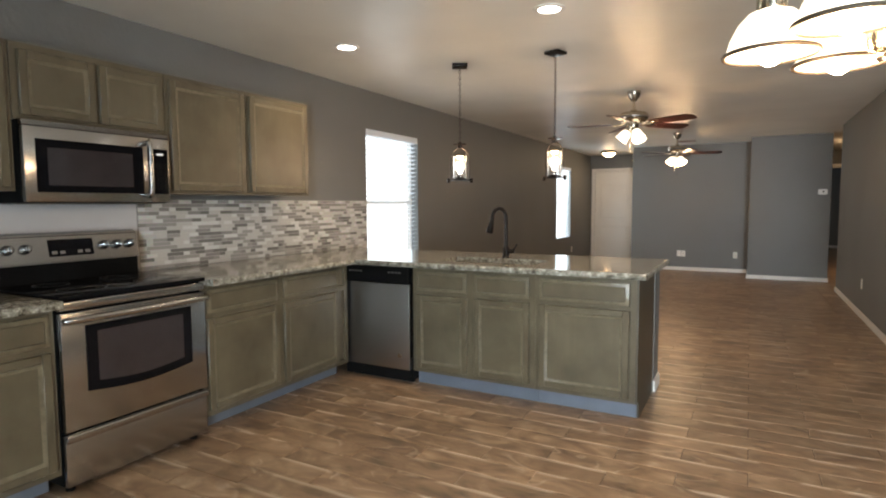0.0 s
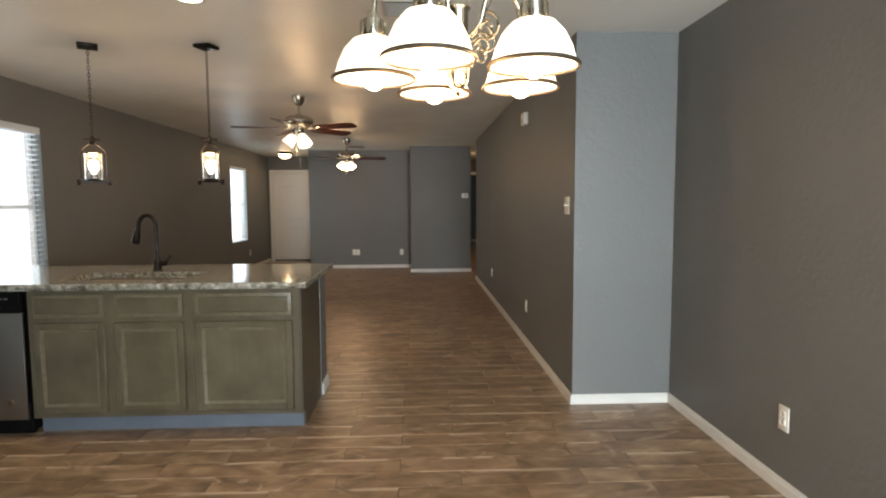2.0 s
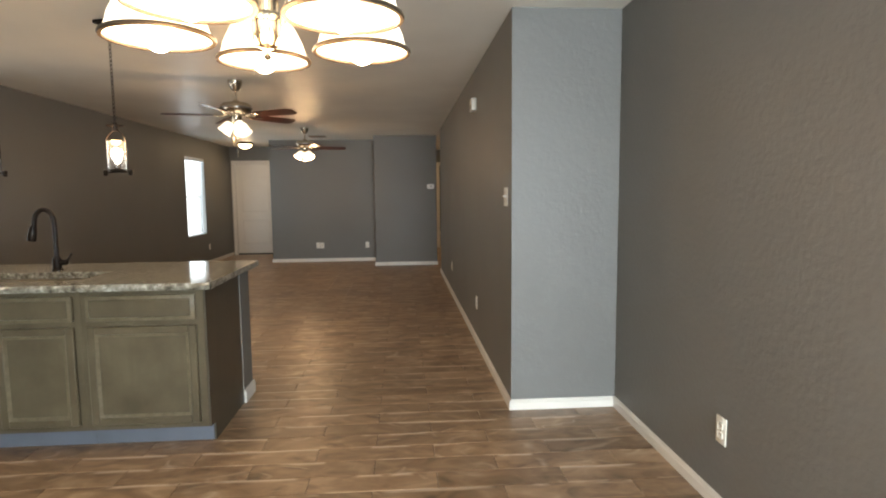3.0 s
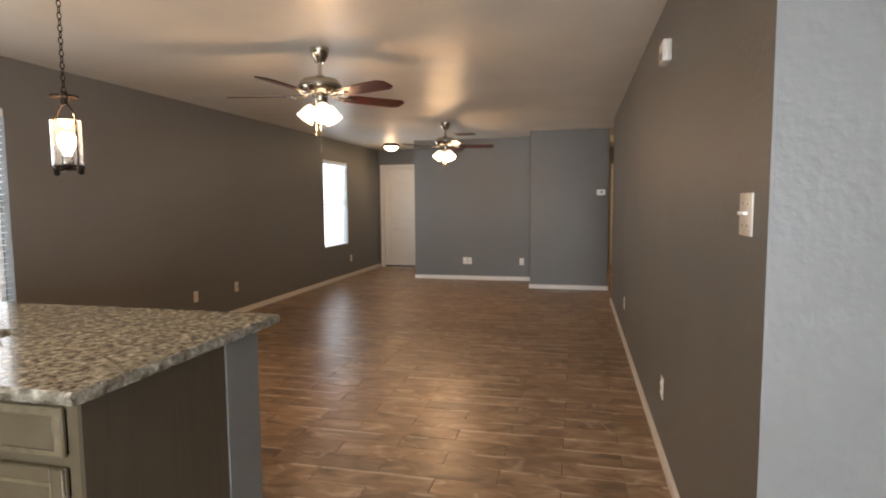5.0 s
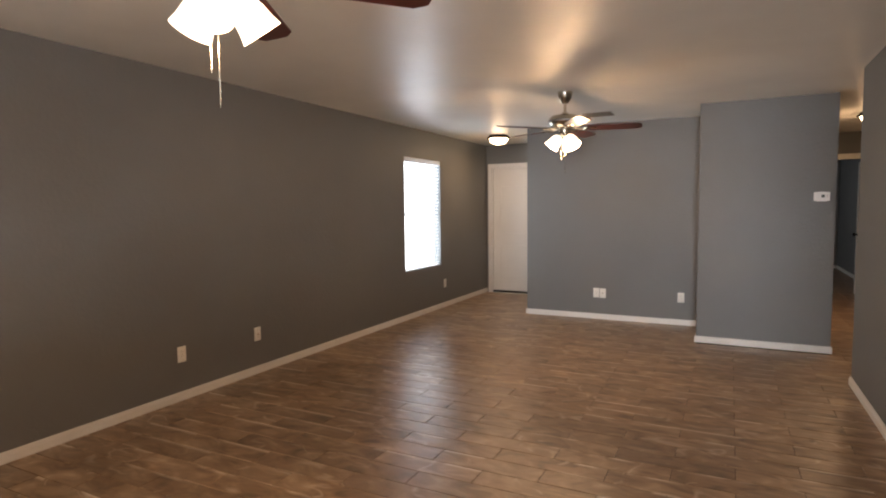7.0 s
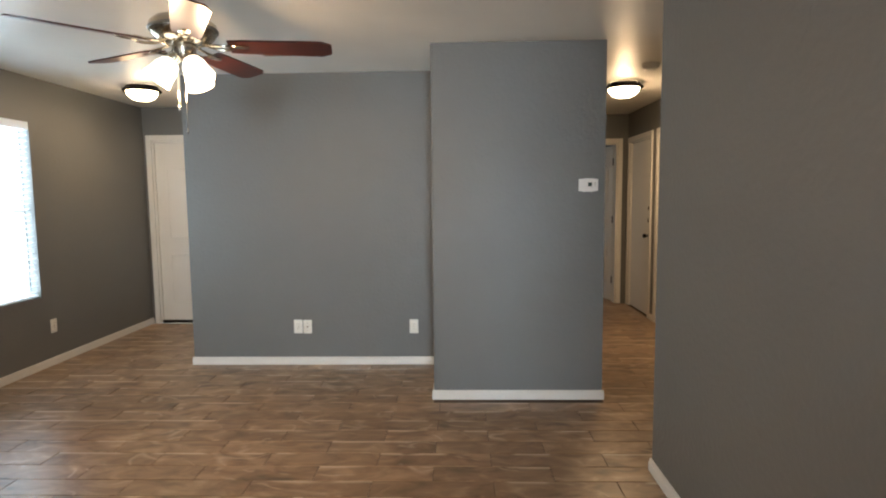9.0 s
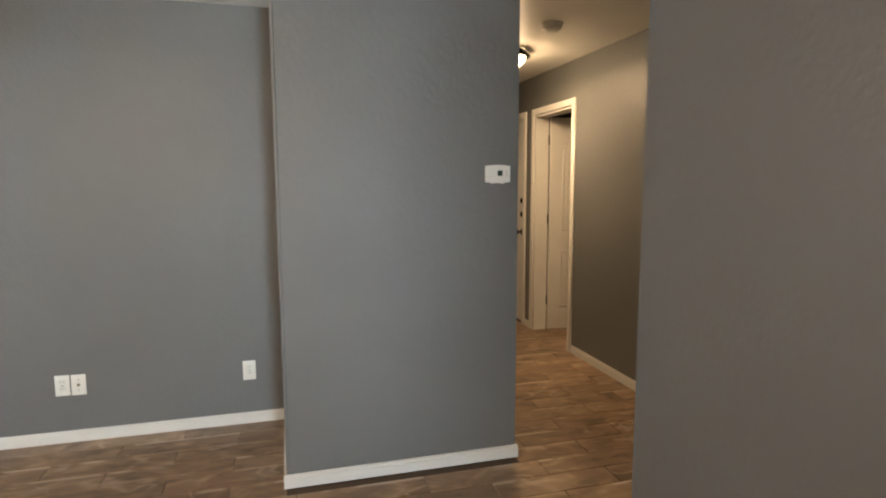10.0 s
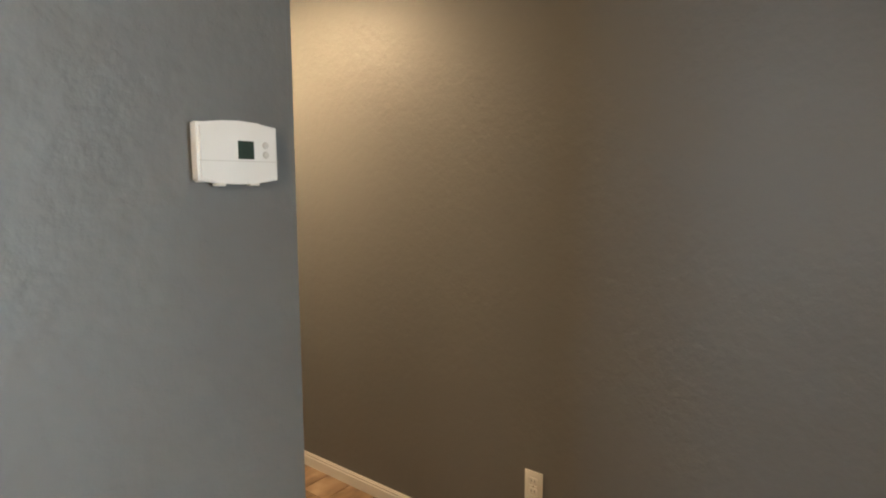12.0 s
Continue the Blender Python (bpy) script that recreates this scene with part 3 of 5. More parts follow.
d.matrix_basis = pose(-hw + 0.022, T + 0.005, 0, 0, 0, 82)
for c in d.children:
    c.matrix_basis = Matrix()
for z in (0.25, 1.05, 1.80):
    part("hinge", tube(B(), [(-hw + 0.026, T + 0.001, z), (-hw + 0.026, T + 0.001, z + 0.09)], 0.007, 8), BRONZE, w, "dark bronze hinge")

# ---- kitchen: cabinets ----
# Cabinet fronts are built facing -y with x across; turn=90 makes them face +x.


def front(c, name, x0, x1, z0, z1, y=0.0, rail=0.040, flat=False):
    """A framed door or drawer front standing 20 mm proud of the face frame at y."""
    d = part(name, box(B(), x0, y - 0.012, z0, x1, y - 0.0005, z1, 0.002), CAB, c)
    if flat:
        part("field", box(B(), x0 + 0.022, y - 0.0205, z0 + 0.022, x1 - 0.022, y - 0.0125, z1 - 0.022, 0.003), CAB, d)
        bm, loops = B(), []
        for g, k in ((0.004, 0.0122), (0.004, 0.0135), (0.0215, 0.0200), (0.0215, 0.0122)):
            loops.append([bm.verts.new(q) for q in ((x0 + g, y - k, z0 + g), (x1 - g, y - k, z0 + g), (x1 - g, y - k, z1 - g), (x0 + g, y - k, z1 - g))])
        for i in range(4):
            for k in range(4):
                a, b = loops[i], loops[(i + 1) % 4]
                bm.faces.new((a[k], a[(k + 1) % 4], b[(k + 1) % 4], b[k]))
        part("bevelled_edge", bm, CABEDGE, d)
        return d
    r = rail
    for a in ((x0, z0, x0 + r, z1), (x1 - r, z0, x1, z1)):
        part("stile", box(B(), a[0], y - 0.021, a[1], a[2], y - 0.0125, a[3], 0.0035), CAB, d)
    for a in ((x0 + r, z0, x1 - r, z0 + r), (x0 + r, z1 - r, x1 - r, z1)):
        part("rail", box(B(), a[0] + 0.0003, y - 0.021, a[1], a[2] - 0.0003, y - 0.0125, a[3], 0.0035), CAB, d)
    bm, e = B(), 0.016
    loops = []
    for g, k in ((r, 0.0195), (r + e, 0.0128), (r + e, 0.0122), (r, 0.0122)):
        loops.append([bm.verts.new(q) for q in ((x0 + g, y - k, z0 + g), (x1 - g, y - k, z0 + g), (x1 - g, y - k, z1 - g), (x0 + g, y - k, z1 - g))])
    for i in range(4):
        for k in range(4):
            a, c2 = loops[i], loops[(i + 1) % 4]
            bm.faces.new((a[k], a[(k + 1) % 4], c2[(k + 1) % 4], c2[k]))
    bmesh.ops.recalc_face_normals(bm, faces=bm.faces[:])
    part("bead", bm, CABEDGE, d)
    return d


def cabinet(label, at, turn, w, z0, z1, depth, doors, drawers, group, toe=0.0, ends=()):
    """A cabinet unit with face frame, doors and drawers given as (x0, x1, z0, z1) from its lower front corner."""
    c = thing("kitchen_cabinet", label, "cabinet", at, turn, group)
    part("body", box(B(), 0.0008, 0.019, z0, w - 0.0008, depth, z1, 0.001), CAB, c)
    bm = B()
    box(bm, 0.0008, 0, z0, 0.035, 0.0185, z1)
    box(bm, w - 0.035, 0, z0, w - 0.0008, 0.0185, z1)
    box(bm, 0.035, 0, z1 - 0.035, w - 0.035, 0.0185, z1)
    box(bm, 0.035, 0, z0, w - 0.035, 0.0185, z0 + 0.03)
    if drawers:
        box(bm, 0.035, 0, drawers[0][2] - 0.03, w - 0.035, 0.0185, drawers[0][2] + 0.006)
    if len(doors) > 1:
        mid = (doors[0][1] + doors[1][0]) / 2
        box(bm, mid - 0.03, 0.0004, z0 + 0.03, mid + 0.03, 0.0182, z1 - 0.035)
    part("face_frame", bm, CAB, c)
    for d in doors:
        front(c, "door", *d)
    for d in drawers:
        front(c, "drawer_front", *d, flat=True)
    if toe:
        part("toe_kick", box(B(), 0.0008, toe, 0.0005, w - 0.0008, toe + 0.016, z0 - 0.001), TOE, c, "blue-grey painted toe kick")
    return c


BASE = "olive-grey glazed wooden base cabinet under granite"
UPPER = "olive-grey glazed wooden wall cabinet"
PX, PY, LX = -0.482, 2.945, -2.600      # peninsula end, peninsula face, left run face
ZC, ZT, ZB = 0.868, 0.905, 0.105       # counter underside, counter top, cabinet bottom
dz, fz = (0.138, 0.672), (0.700, 0.838)
cabinet(BASE, (-2.035, PY, 0), 0, 0.925, ZB, ZC - 0.001, 0.62, [(0.035, 0.435, *dz), (0.492, 0.885, *dz)], [(0.035, 0.435, *fz), (0.492, 0.885, *fz)], "base cabinets", 0.07)
c = cabinet(BASE + " at the open end", (-1.11, PY, 0), 0, PX + 1.11, ZB, ZC - 0.001, 0.62, [(0.028, 0.588, *dz)], [(0.028, 0.588, *fz)], "base cabinets", 0.07)
part("end_panel", box(box(B(), PX + 1.11, 0.0, ZB, PX + 1.122, 0.622, ZC - 0.001), PX + 1.11, 0.07, 0.001, PX + 1.122, 0.622, ZB), PANEL, c, "dark brown end panel")
cabinet(BASE + " beside the range", (LX, 1.600, 0), 90, 0.605, ZB, ZC - 0.001, 0.64, [(0.02, 0.572, *dz)], [(0.02, 0.572, *fz)], "base cabinets", 0.12)
cabinet(BASE + " in the corner", (LX, 2.205, 0), 90, 0.70, ZB, ZC - 0.001, 0.64, [(0.02, 0.575, *dz)], [(0.02, 0.575, *fz)], "base cabinets", 0.12)
for y in (0.218, -0.392):
    cabinet(BASE + " before the range", (LX, y, 0), 90, 0.608, ZB, ZC - 0.001, 0.64, [(0.02, 0.585, *dz)], [(0.02, 0.585, *fz)], "base cabinets", 0.12)
solid("trim", box(B(), -2.66 - 0.04, PY, ZB, -2.6635, PY + 0.02, ZC - 0.001), CAB, "olive-grey filler strip beside the dishwasher", "filler strip")

UX, UD = -2.935, 0.332
cabinet(UPPER + " over the microwave", (UX, 0.872, 0), 90, 0.79, 1.722, 2.078, UD, [(0.03, 0.385, 1.742, 2.045), (0.405, 0.765, 1.742, 2.045)], [], "wall cabinets")
cabinet(UPPER + " over the backsplash", (UX, 1.664, 0), 90, 0.60, 1.385, 2.078, UD, [(0.022, 0.578, 1.402, 2.052)], [], "wall cabinets")
cabinet(UPPER + " at the end of the row", (UX, 2.266, 0), 90, 0.612, 1.385, 2.078, UD, [(0.022, 0.59, 1.402, 2.052)], [], "wall cabinets")
for y in (0.262, -0.35):
    cabinet(UPPER + " beside the microwave", (UX, y, 0), 90, 0.606, 1.385, 2.078, UD, [(0.022, 0.584, 1.402, 2.052)], [], "wall cabinets")


# ---- kitchen: worktops and sink ----
SX0, SX1, SY0, SY1 = -1.92, -1.17, 3.055, 3.42
CE, CN, CF = -0.424, 2.882, 3.885
w = thing("granite_worktop", "polished speckled cream and brown granite worktop", "worktop", (-1.5, 3.3, ZC))
bm = B()
for a in ((-2.505, CN, SX0, CF), (SX1, CN, CE, CF), (SX0, CN, SX1, SY0), (SX0, SY1, SX1, CF), (XL + 0.001, CN, -2.505, CF), (XL + 0.001, 1.600, -2.505, CN)):
    box(bm, a[0], a[1], ZC, a[2], a[3], ZT)
bmesh.ops.remove_doubles(bm, verts=bm.verts, dist=0.0001)
bmesh.ops.translate(bm, verts=bm.verts, vec=(1.5, -3.3, -ZC))
part("slab", bm, GRANITE, w)
# chiselled, slightly uneven front edge
rng = random.Random(4)


def chisel(bm, p, q, nx, ny):
    p, q, k = Vector(p), Vector(q), max(8, int((Vector(q) - Vector(p)).length / 0.02))
    rows = []
    for i in range(k + 1):
        c0 = p.lerp(q, i / k)
        ring = []
        for z, o in ((ZC + 0.0008, -0.004), (ZC + 0.0008, 0.003), (ZC + 0.012, 0.008), (ZT - 0.012, 0.008), (ZT - 0.0008, 0.002), (ZT - 0.0008, -0.004)):
            j = o + (rng.uniform(-0.0055, 0.0040) if o > 0 else 0)
            ring.append(bm.verts.new((c0.x + nx * j + 1.5, c0.y + ny * j - 3.3, z - ZC)))
        rows.append(ring)
    for a, b in zip(rows, rows[1:]):
        for i in range(5):
            bm.faces.new((a[i], a[i + 1], b[i + 1], b[i]))
    return bm


bm = chisel(B(), (-2.505, CN, 0), (CE, CN, 0), 0, -1)
chisel(bm, (CE, CN, 0), (CE, CF, 0), 1, 0)
chisel(bm, (CE, CF, 0), (XL, CF, 0), 0, 1)
chisel(bm, (-2.505, 1.600, 0), (-2.505, CN, 0), 1, 0)
part("chiselled_edge", bm, GRANITEC, w, "rough chiselled granite edge")
w = thing("granite_worktop", "polished speckled granite worktop before the range", "worktop", (-2.9, 0.3, ZC))
part("slab", box(B(), XL + 2.901, -1.0, 0, 0.395, 0.526, ZT - ZC, 0.006, 2), GRANITE, w)
w = thing("kitchen_sink", "undermounted stainless kitchen sink", "sink", ((SX0 + SX1) / 2, (SY0 + SY1) / 2, ZC - 0.19))
hw, hd = (SX1 - SX0) / 2 + 0.006, (SY1 - SY0) / 2 + 0.006
bm = B()
for a in ((-hw, -hd, -hw + 0.004, hd), (hw - 0.004, -hd, hw, hd), (-hw + 0.004, -hd, hw - 0.004, -hd + 0.004), (-hw + 0.004, hd - 0.004, hw - 0.004, hd), (-0.01, -hd + 0.004, 0.01, hd - 0.004)):
    box(bm, a[0], a[1], 0.004, a[2], a[3], 0.188 if a[0] != -0.01 else 0.13)
box(bm, -hw, -hd, 0, hw, hd, 0.004)
part("basin", bm, SINKM, w)
for x in (-hw / 2, hw / 2):
    part("drain", lathe(B(), [(0, 0.006), (0.02, 0.0045), (0.04, 0.0065), (0.045, 0.0042)], 24, at=(x, 0, 0)), STEELD, w)

f = thing("kitchen_faucet", "tall oil-rubbed bronze pull-down kitchen faucet", "faucet", (-1.552, 3.53, ZT))
part("base", lathe(B(), [(0, 0), (0.031, 0), (0.031, 0.006), (0.026, 0.012), (0.024, 0.055), (0.026, 0.062), (0.023, 0.075), (0.017, 0.085), (0, 0.086)], 24), BRONZE, f)
arc = [(0, 0, 0.08), (0.0, 0, 0.27)] + [(-0.055 + 0.055 * math.cos(radians(a)), -0.01 * a / 180, 0.300 + 0.075 * math.sin(radians(a))) for a in range(15, 181, 15)]
part("neck", tube(B(), arc + [(-0.112, -0.012, 0.270)], 0.0140, 14), BRONZE, f)
part("spray_head", lathe(B(), [(0, 0), (0.024, 0), (0.026, 0.010), (0.024, 0.055), (0.019, 0.085), (0.0155, 0.095), (0, 0.096)], 18, m=Matrix.Translation((-0.133, -0.014, 0.185)) @ Euler((0, 0.2, 0)).to_matrix().to_4x4()), BRONZE, f)
part("handle_hub", lathe(B(), [(0, 0), (0.017, 0), (0.019, 0.02), (0.014, 0.042), (0, 0.043)], 16, m=pose(0.02, 0, 0.048, 0, 90, 0)), BRONZE, f)
part("lever", tube(B(), sweep([(0.045, 0, 0.05), (0.066, 0, 0.066), (0.088, 0.004, 0.104)], 5), [0.0085] * 6 + [0.0065] * 5, 10), BRONZE, f)

# ---- kitchen: pony wall behind the peninsula ----
bm = box(B(), XL, 3.573, 0, PX + 0.016, 3.785, ZC - 0.001)
solid("wall_pony", bm, WALL, "low grey-painted wall behind the peninsula cabinets", "half wall")
solid("baseboard", board(B(), PX + 0.016, 3.571, PX + 0.016, 3.799, 1, 0, 0.085), TRIM, BB + " on the half wall", "baseboard")
solid("baseboard", board(B(), XL, 3.785, PX + 0.016, 3.785, 0, 1), TRIM, BB + " on the half wall", "baseboard")

# ---- kitchen: appliances (built facing -y, turned to face the room) ----
def bowed(bm, x0, x1, z0, z1, sag, y0, y1, n=12):
    """A flat panel whose lower edge bows down by sag in the middle."""
    low = [(x0 + (x1 - x0) * k / n, z0 - sag * math.sin(math.pi * k / n)) for k in range(n + 1)]
    rim = low + [(x1, z1), (x0, z1)]
    a = [bm.verts.new((x, y0, z)) for x, z in rim]
    b = [bm.verts.new((x, y1, z)) for x, z in rim]
    bm.faces.new(a)
    bm.faces.new(b[::-1])
    for k in range(len(rim)):
        j = (k + 1) % len(rim)
        bm.faces.new((a[k], a[j], b[j], b[k]))
    return bm


r = thing("electric_range", "stainless electric range with black glass cooktop", "range", (-2.575, 0.831, 0), 90)
RW, RD = 0.764, 0.66
part("body", box(B(), 0.002, 0.03, 0.04, RW - 0.002, RD, 0.895, 0.004), BLACKP, r)
part("storage_drawer", box(B(), 0.004, 0.0, 0.040, RW - 0.004, 0.029, 0.283, 0.006, 2), STEEL, r)
part("drawer_lip", box(B(), 0.004, -0.020, 0.248, RW - 0.004, -0.0005, 0.282, 0.008, 3), STEEL, r)
for x in (0.05, RW - 0.05):
    part("foot", lathe(B(), [(0, 0), (0.02, 0), (0.02, 0.01), (0.012, 0.014), (0.012, 0.042)], 14, at=(x, 0.07, 0)), BLACKP, r)
    part("foot", lathe(B(), [(0, 0), (0.02, 0), (0.02, 0.01), (0.012, 0.014), (0.012, 0.042)], 14, at=(x, RD - 0.05, 0)), BLACKP, r)
d = part("oven_door", box(B(), 0.004, -0.012, 0.296, RW - 0.004, 0.029, 0.838, 0.006, 2), STEEL, r)
part("window_border", bowed(B(), 0.108, RW - 0.100, 0.466, 0.772, 0.026, -0.0165, -0.0125), BLACKGL, d, "black glass border")
part("window", bowed(B(), 0.160, RW - 0.152, 0.504, 0.738, 0.020, -0.0185, -0.0168), OVENGL, d, "smoky oven window")
bm = tube(B(), sweep([(0.03, -0.014, 0.806), (0.045, -0.052, 0.808), (RW / 2, -0.060, 0.808), (RW - 0.045, -0.052, 0.808), (RW - 0.03, -0.014, 0.806)], 6), 0.0155, 12)
part("handle", bm, STEEL, d, "curved stainless bar handle")
part("front_rail", box(B(), 0.003, -0.008, 0.846, RW - 0.003, 0.029, 0.888, 0.008, 2), STEEL, r)
part("cooktop", box(B(), 0.0, -0.016, 0.8955, RW, RD - 0.085, 0.917, 0.006, 2), BLACKGL, r, "black ceramic glass cooktop")
for x, y, q in ((0.2, 0.16, 0.105), (0.56, 0.16, 0.085), (0.2, 0.43, 0.08), (0.56, 0.43, 0.10)):
    part("burner_ring", lathe(B(), [(q - 0.004, 0), (q - 0.004, 0.0008), (q, 0.0008), (q, 0)], 40, at=(x, y, 0.9172)), RINGS, r)
g = part("back_guard", box(B(), 0.0, RD - 0.084, 0.8955, RW, RD, 1.015), BLACKP, r, "black lower back guard")
bm = B()
prof = [(RD - 0.112, 1.015), (RD - 0.082, 1.162), (RD - 0.06, 1.175), (RD, 1.175), (RD, 1.015)]
va = [bm.verts.new((0.0, y, z)) for y, z in prof]
vb = [bm.verts.new((RW, y, z)) for y, z in prof]
bm.faces.new(va)
bm.faces.new(vb[::-1])
for i in range(5):
    bm.faces.new((va[i], va[(i + 1) % 5], vb[(i + 1) % 5], vb[i]))
bmesh.ops.bevel(bm, geom=bm.edges[:], offset=0.008, segments=2, affect="EDGES")
g = part("control_panel", bm, STEEL, r)
lean = math.degrees(math.atan2(0.03, 0.147))
mm = pose(0, RD - 0.0985, 1.09, -lean, 0, 0)
part("display", box(B(), 0.265, -0.004, -0.042, 0.495, 0.004, 0.048, 0.002), BLACKGL, g, "black clock display").matrix_basis = mm
for x in (0.075, 0.155, 0.555, 0.63, 0.705):
    k = part("knob", lathe(B(), [(0, 0.034), (0.014, 0.034), (0.021, 0.028), (0.023, 0.006), (0.026, 0.003), (0.026, 0)], 22, m=mm @ pose(x, -0.001, 0.005, 90, 0, 0)), STEEL, g)
    part("pointer", box(B(), -0.004, -0.045, -0.019, 0.004, -0.034, 0.019, 0.002), STEEL, k).matrix_basis = mm @ pose(x, 0, 0.005, 0, 0, 0)
for x in (0.29, 0.33, 0.42, 0.46):
    part("button", box(B(), x - 0.013, -0.006, -0.03, x + 0.013, -0.0041, -0.014, 0.001), STEELD, g).matrix_basis = mm

m = thing("microwave_oven", "stainless over-the-range microwave with black door glass", "microwave", (-2.862, 0.868, 1.330), 90)
MW, MH = 0.757, 0.388
part("body", box(B(), 0.002, 0.03, 0.0, MW - 0.002, 0.404, MH, 0.004), BLACKP, m)
part("top_grille", box(B(), 0.004, 0.0, MH - 0.028, MW - 0.004, 0.03, MH - 0.001, 0.003), STEEL, m)
d = part("door", box(B(), 0.004, -0.004, 0.004, 0.632, 0.029, MH - 0.029, 0.006, 2), STEEL, m)
part("window_border", box(B(), 0.055, -0.0075, 0.050, 0.592, -0.0045, 0.302, 0.0015), BLACKGL, d, "black glass border")
part("window", box(B(), 0.105, -0.009, 0.084, 0.530, -0.0078, 0.262, 0.0006), OVENGL, d, "grey mesh window")
part("handle", tube(B(), sweep([(0.612, -0.006, 0.040), (0.612, -0.036, 0.050), (0.612, -0.041, 0.185), (0.612, -0.036, 0.318), (0.612, -0.006, 0.328)], 6), 0.0145, 12), STEEL, d, "vertical stainless handle")
k = part("control_panel", box(B(), 0.635, -0.004, 0.004, MW - 0.004, 0.029, MH - 0.029, 0.006, 2), STEEL, m)
part("keypad", box(B(), 0.648, -0.0075, 0.050, MW - 0.016, -0.0045, 0.300, 0.0015), BLACKGL, k, "black keypad")
part("clock", box(B(), 0.672, -0.0086, 0.266, 0.712, -0.0076, 0.276, 0.0003), glow("clock_digits", (0.75, 0.85, 1.0), 0.3), k, "small lit clock")
for i in range(4):
    for j in range(3):
        part("button", box(B(), 0.656 + j * 0.028, -0.0083, 0.075 + i * 0.038, 0.677 + j * 0.028, -0.0076, 0.107 + i * 0.038, 0.0003), BLACKP, k)
part("vent_underside", box(B(), 0.06, 0.06, -0.006, MW - 0.06, 0.36, -0.0002, 0.002), STEELD, m)

d = thing("dishwasher", "dark stainless dishwasher with black control strip", "dishwasher", (-2.660, PY - 0.022, 0))
DW = 0.610
part("tub", box(B(), 0.006, 0.066, 0.02, DW - 0.006, 0.60, 0.858), BLACKP, d)
part("door_panel", box(B(), 0.006, 0.0, 0.104, DW - 0.006, 0.029, 0.735, 0.005, 2), STEELD, d)
part("control_strip", box(B(), 0.004, -0.012, 0.737, DW - 0.004, 0.029, 0.862, 0.010, 3), BLACKP, d, "glossy black control strip")
part("pocket_handle", box(B(), 0.19, -0.0150, 0.752, 0.42, -0.0118, 0.785, 0.0015), BLACKGL, d)
for i in range(5):
    part("button", box(B(), 0.08 + i * 0.025, -0.0145, 0.815, 0.098 + i * 0.025, -0.0121, 0.825, 0.0005), STEELD, d)
for i in range(4):
    part("button", box(B(), 0.43 + i * 0.03, -0.0145, 0.815, 0.452 + i * 0.03, -0.0121, 0.825, 0.0005), STEELD, d)
part("badge", lathe(B(), [(0, 0.002), (0.017, 0.002), (0.019, 0)], 20, m=pose(DW - 0.095, -0.0005, 0.205, 90, 0, 0)), NICKEL, d, "small round badge")
part("kick_plate", box(B(), 0.004, 0.030, 0.012, DW + 0.004, 0.065, 0.101, 0.003), BLACKP, d, "black kick plate")
part("side_strip", box(B(), DW - 0.0055, 0.002, 0.2, DW - 0.0005, 0.03, 0.735), STEEL, d)
solid("wall_panel", box(B(), XL + 0.0005, 0.85, 0.92, XL + 0.006, 1.675, 1.40), mat("pale_wall_paint", (0.56, 0.55, 0.55), 0.4, spots=(3, (0.5, 0.49, 0.49), 0.6), bump=(150, 0.0008, 2)), "pale painted wall strip behind the range", "wall panel")

# ---- lamps ----


def chain(bm, x, y, z0, z1, link=0.030, wire=0.0022, half=0.0075):
    n = max(2, int((z1 - z0) / (link * 0.78)))
    step = (z1 - z0) / n
    for k in range(n):
        c = z0 + (k + 0.5) * step
        ring = []
        for i in range(10):
            a = 2 * math.pi * i / 10
            u, v = half * math.cos(a), step * 0.60 * math.sin(a)
            ring.append((x + u, y, c + v) if k % 2 else (x, y + u, c + v))
        tube(bm, ring, wire, 5, closed=True)
    return bm


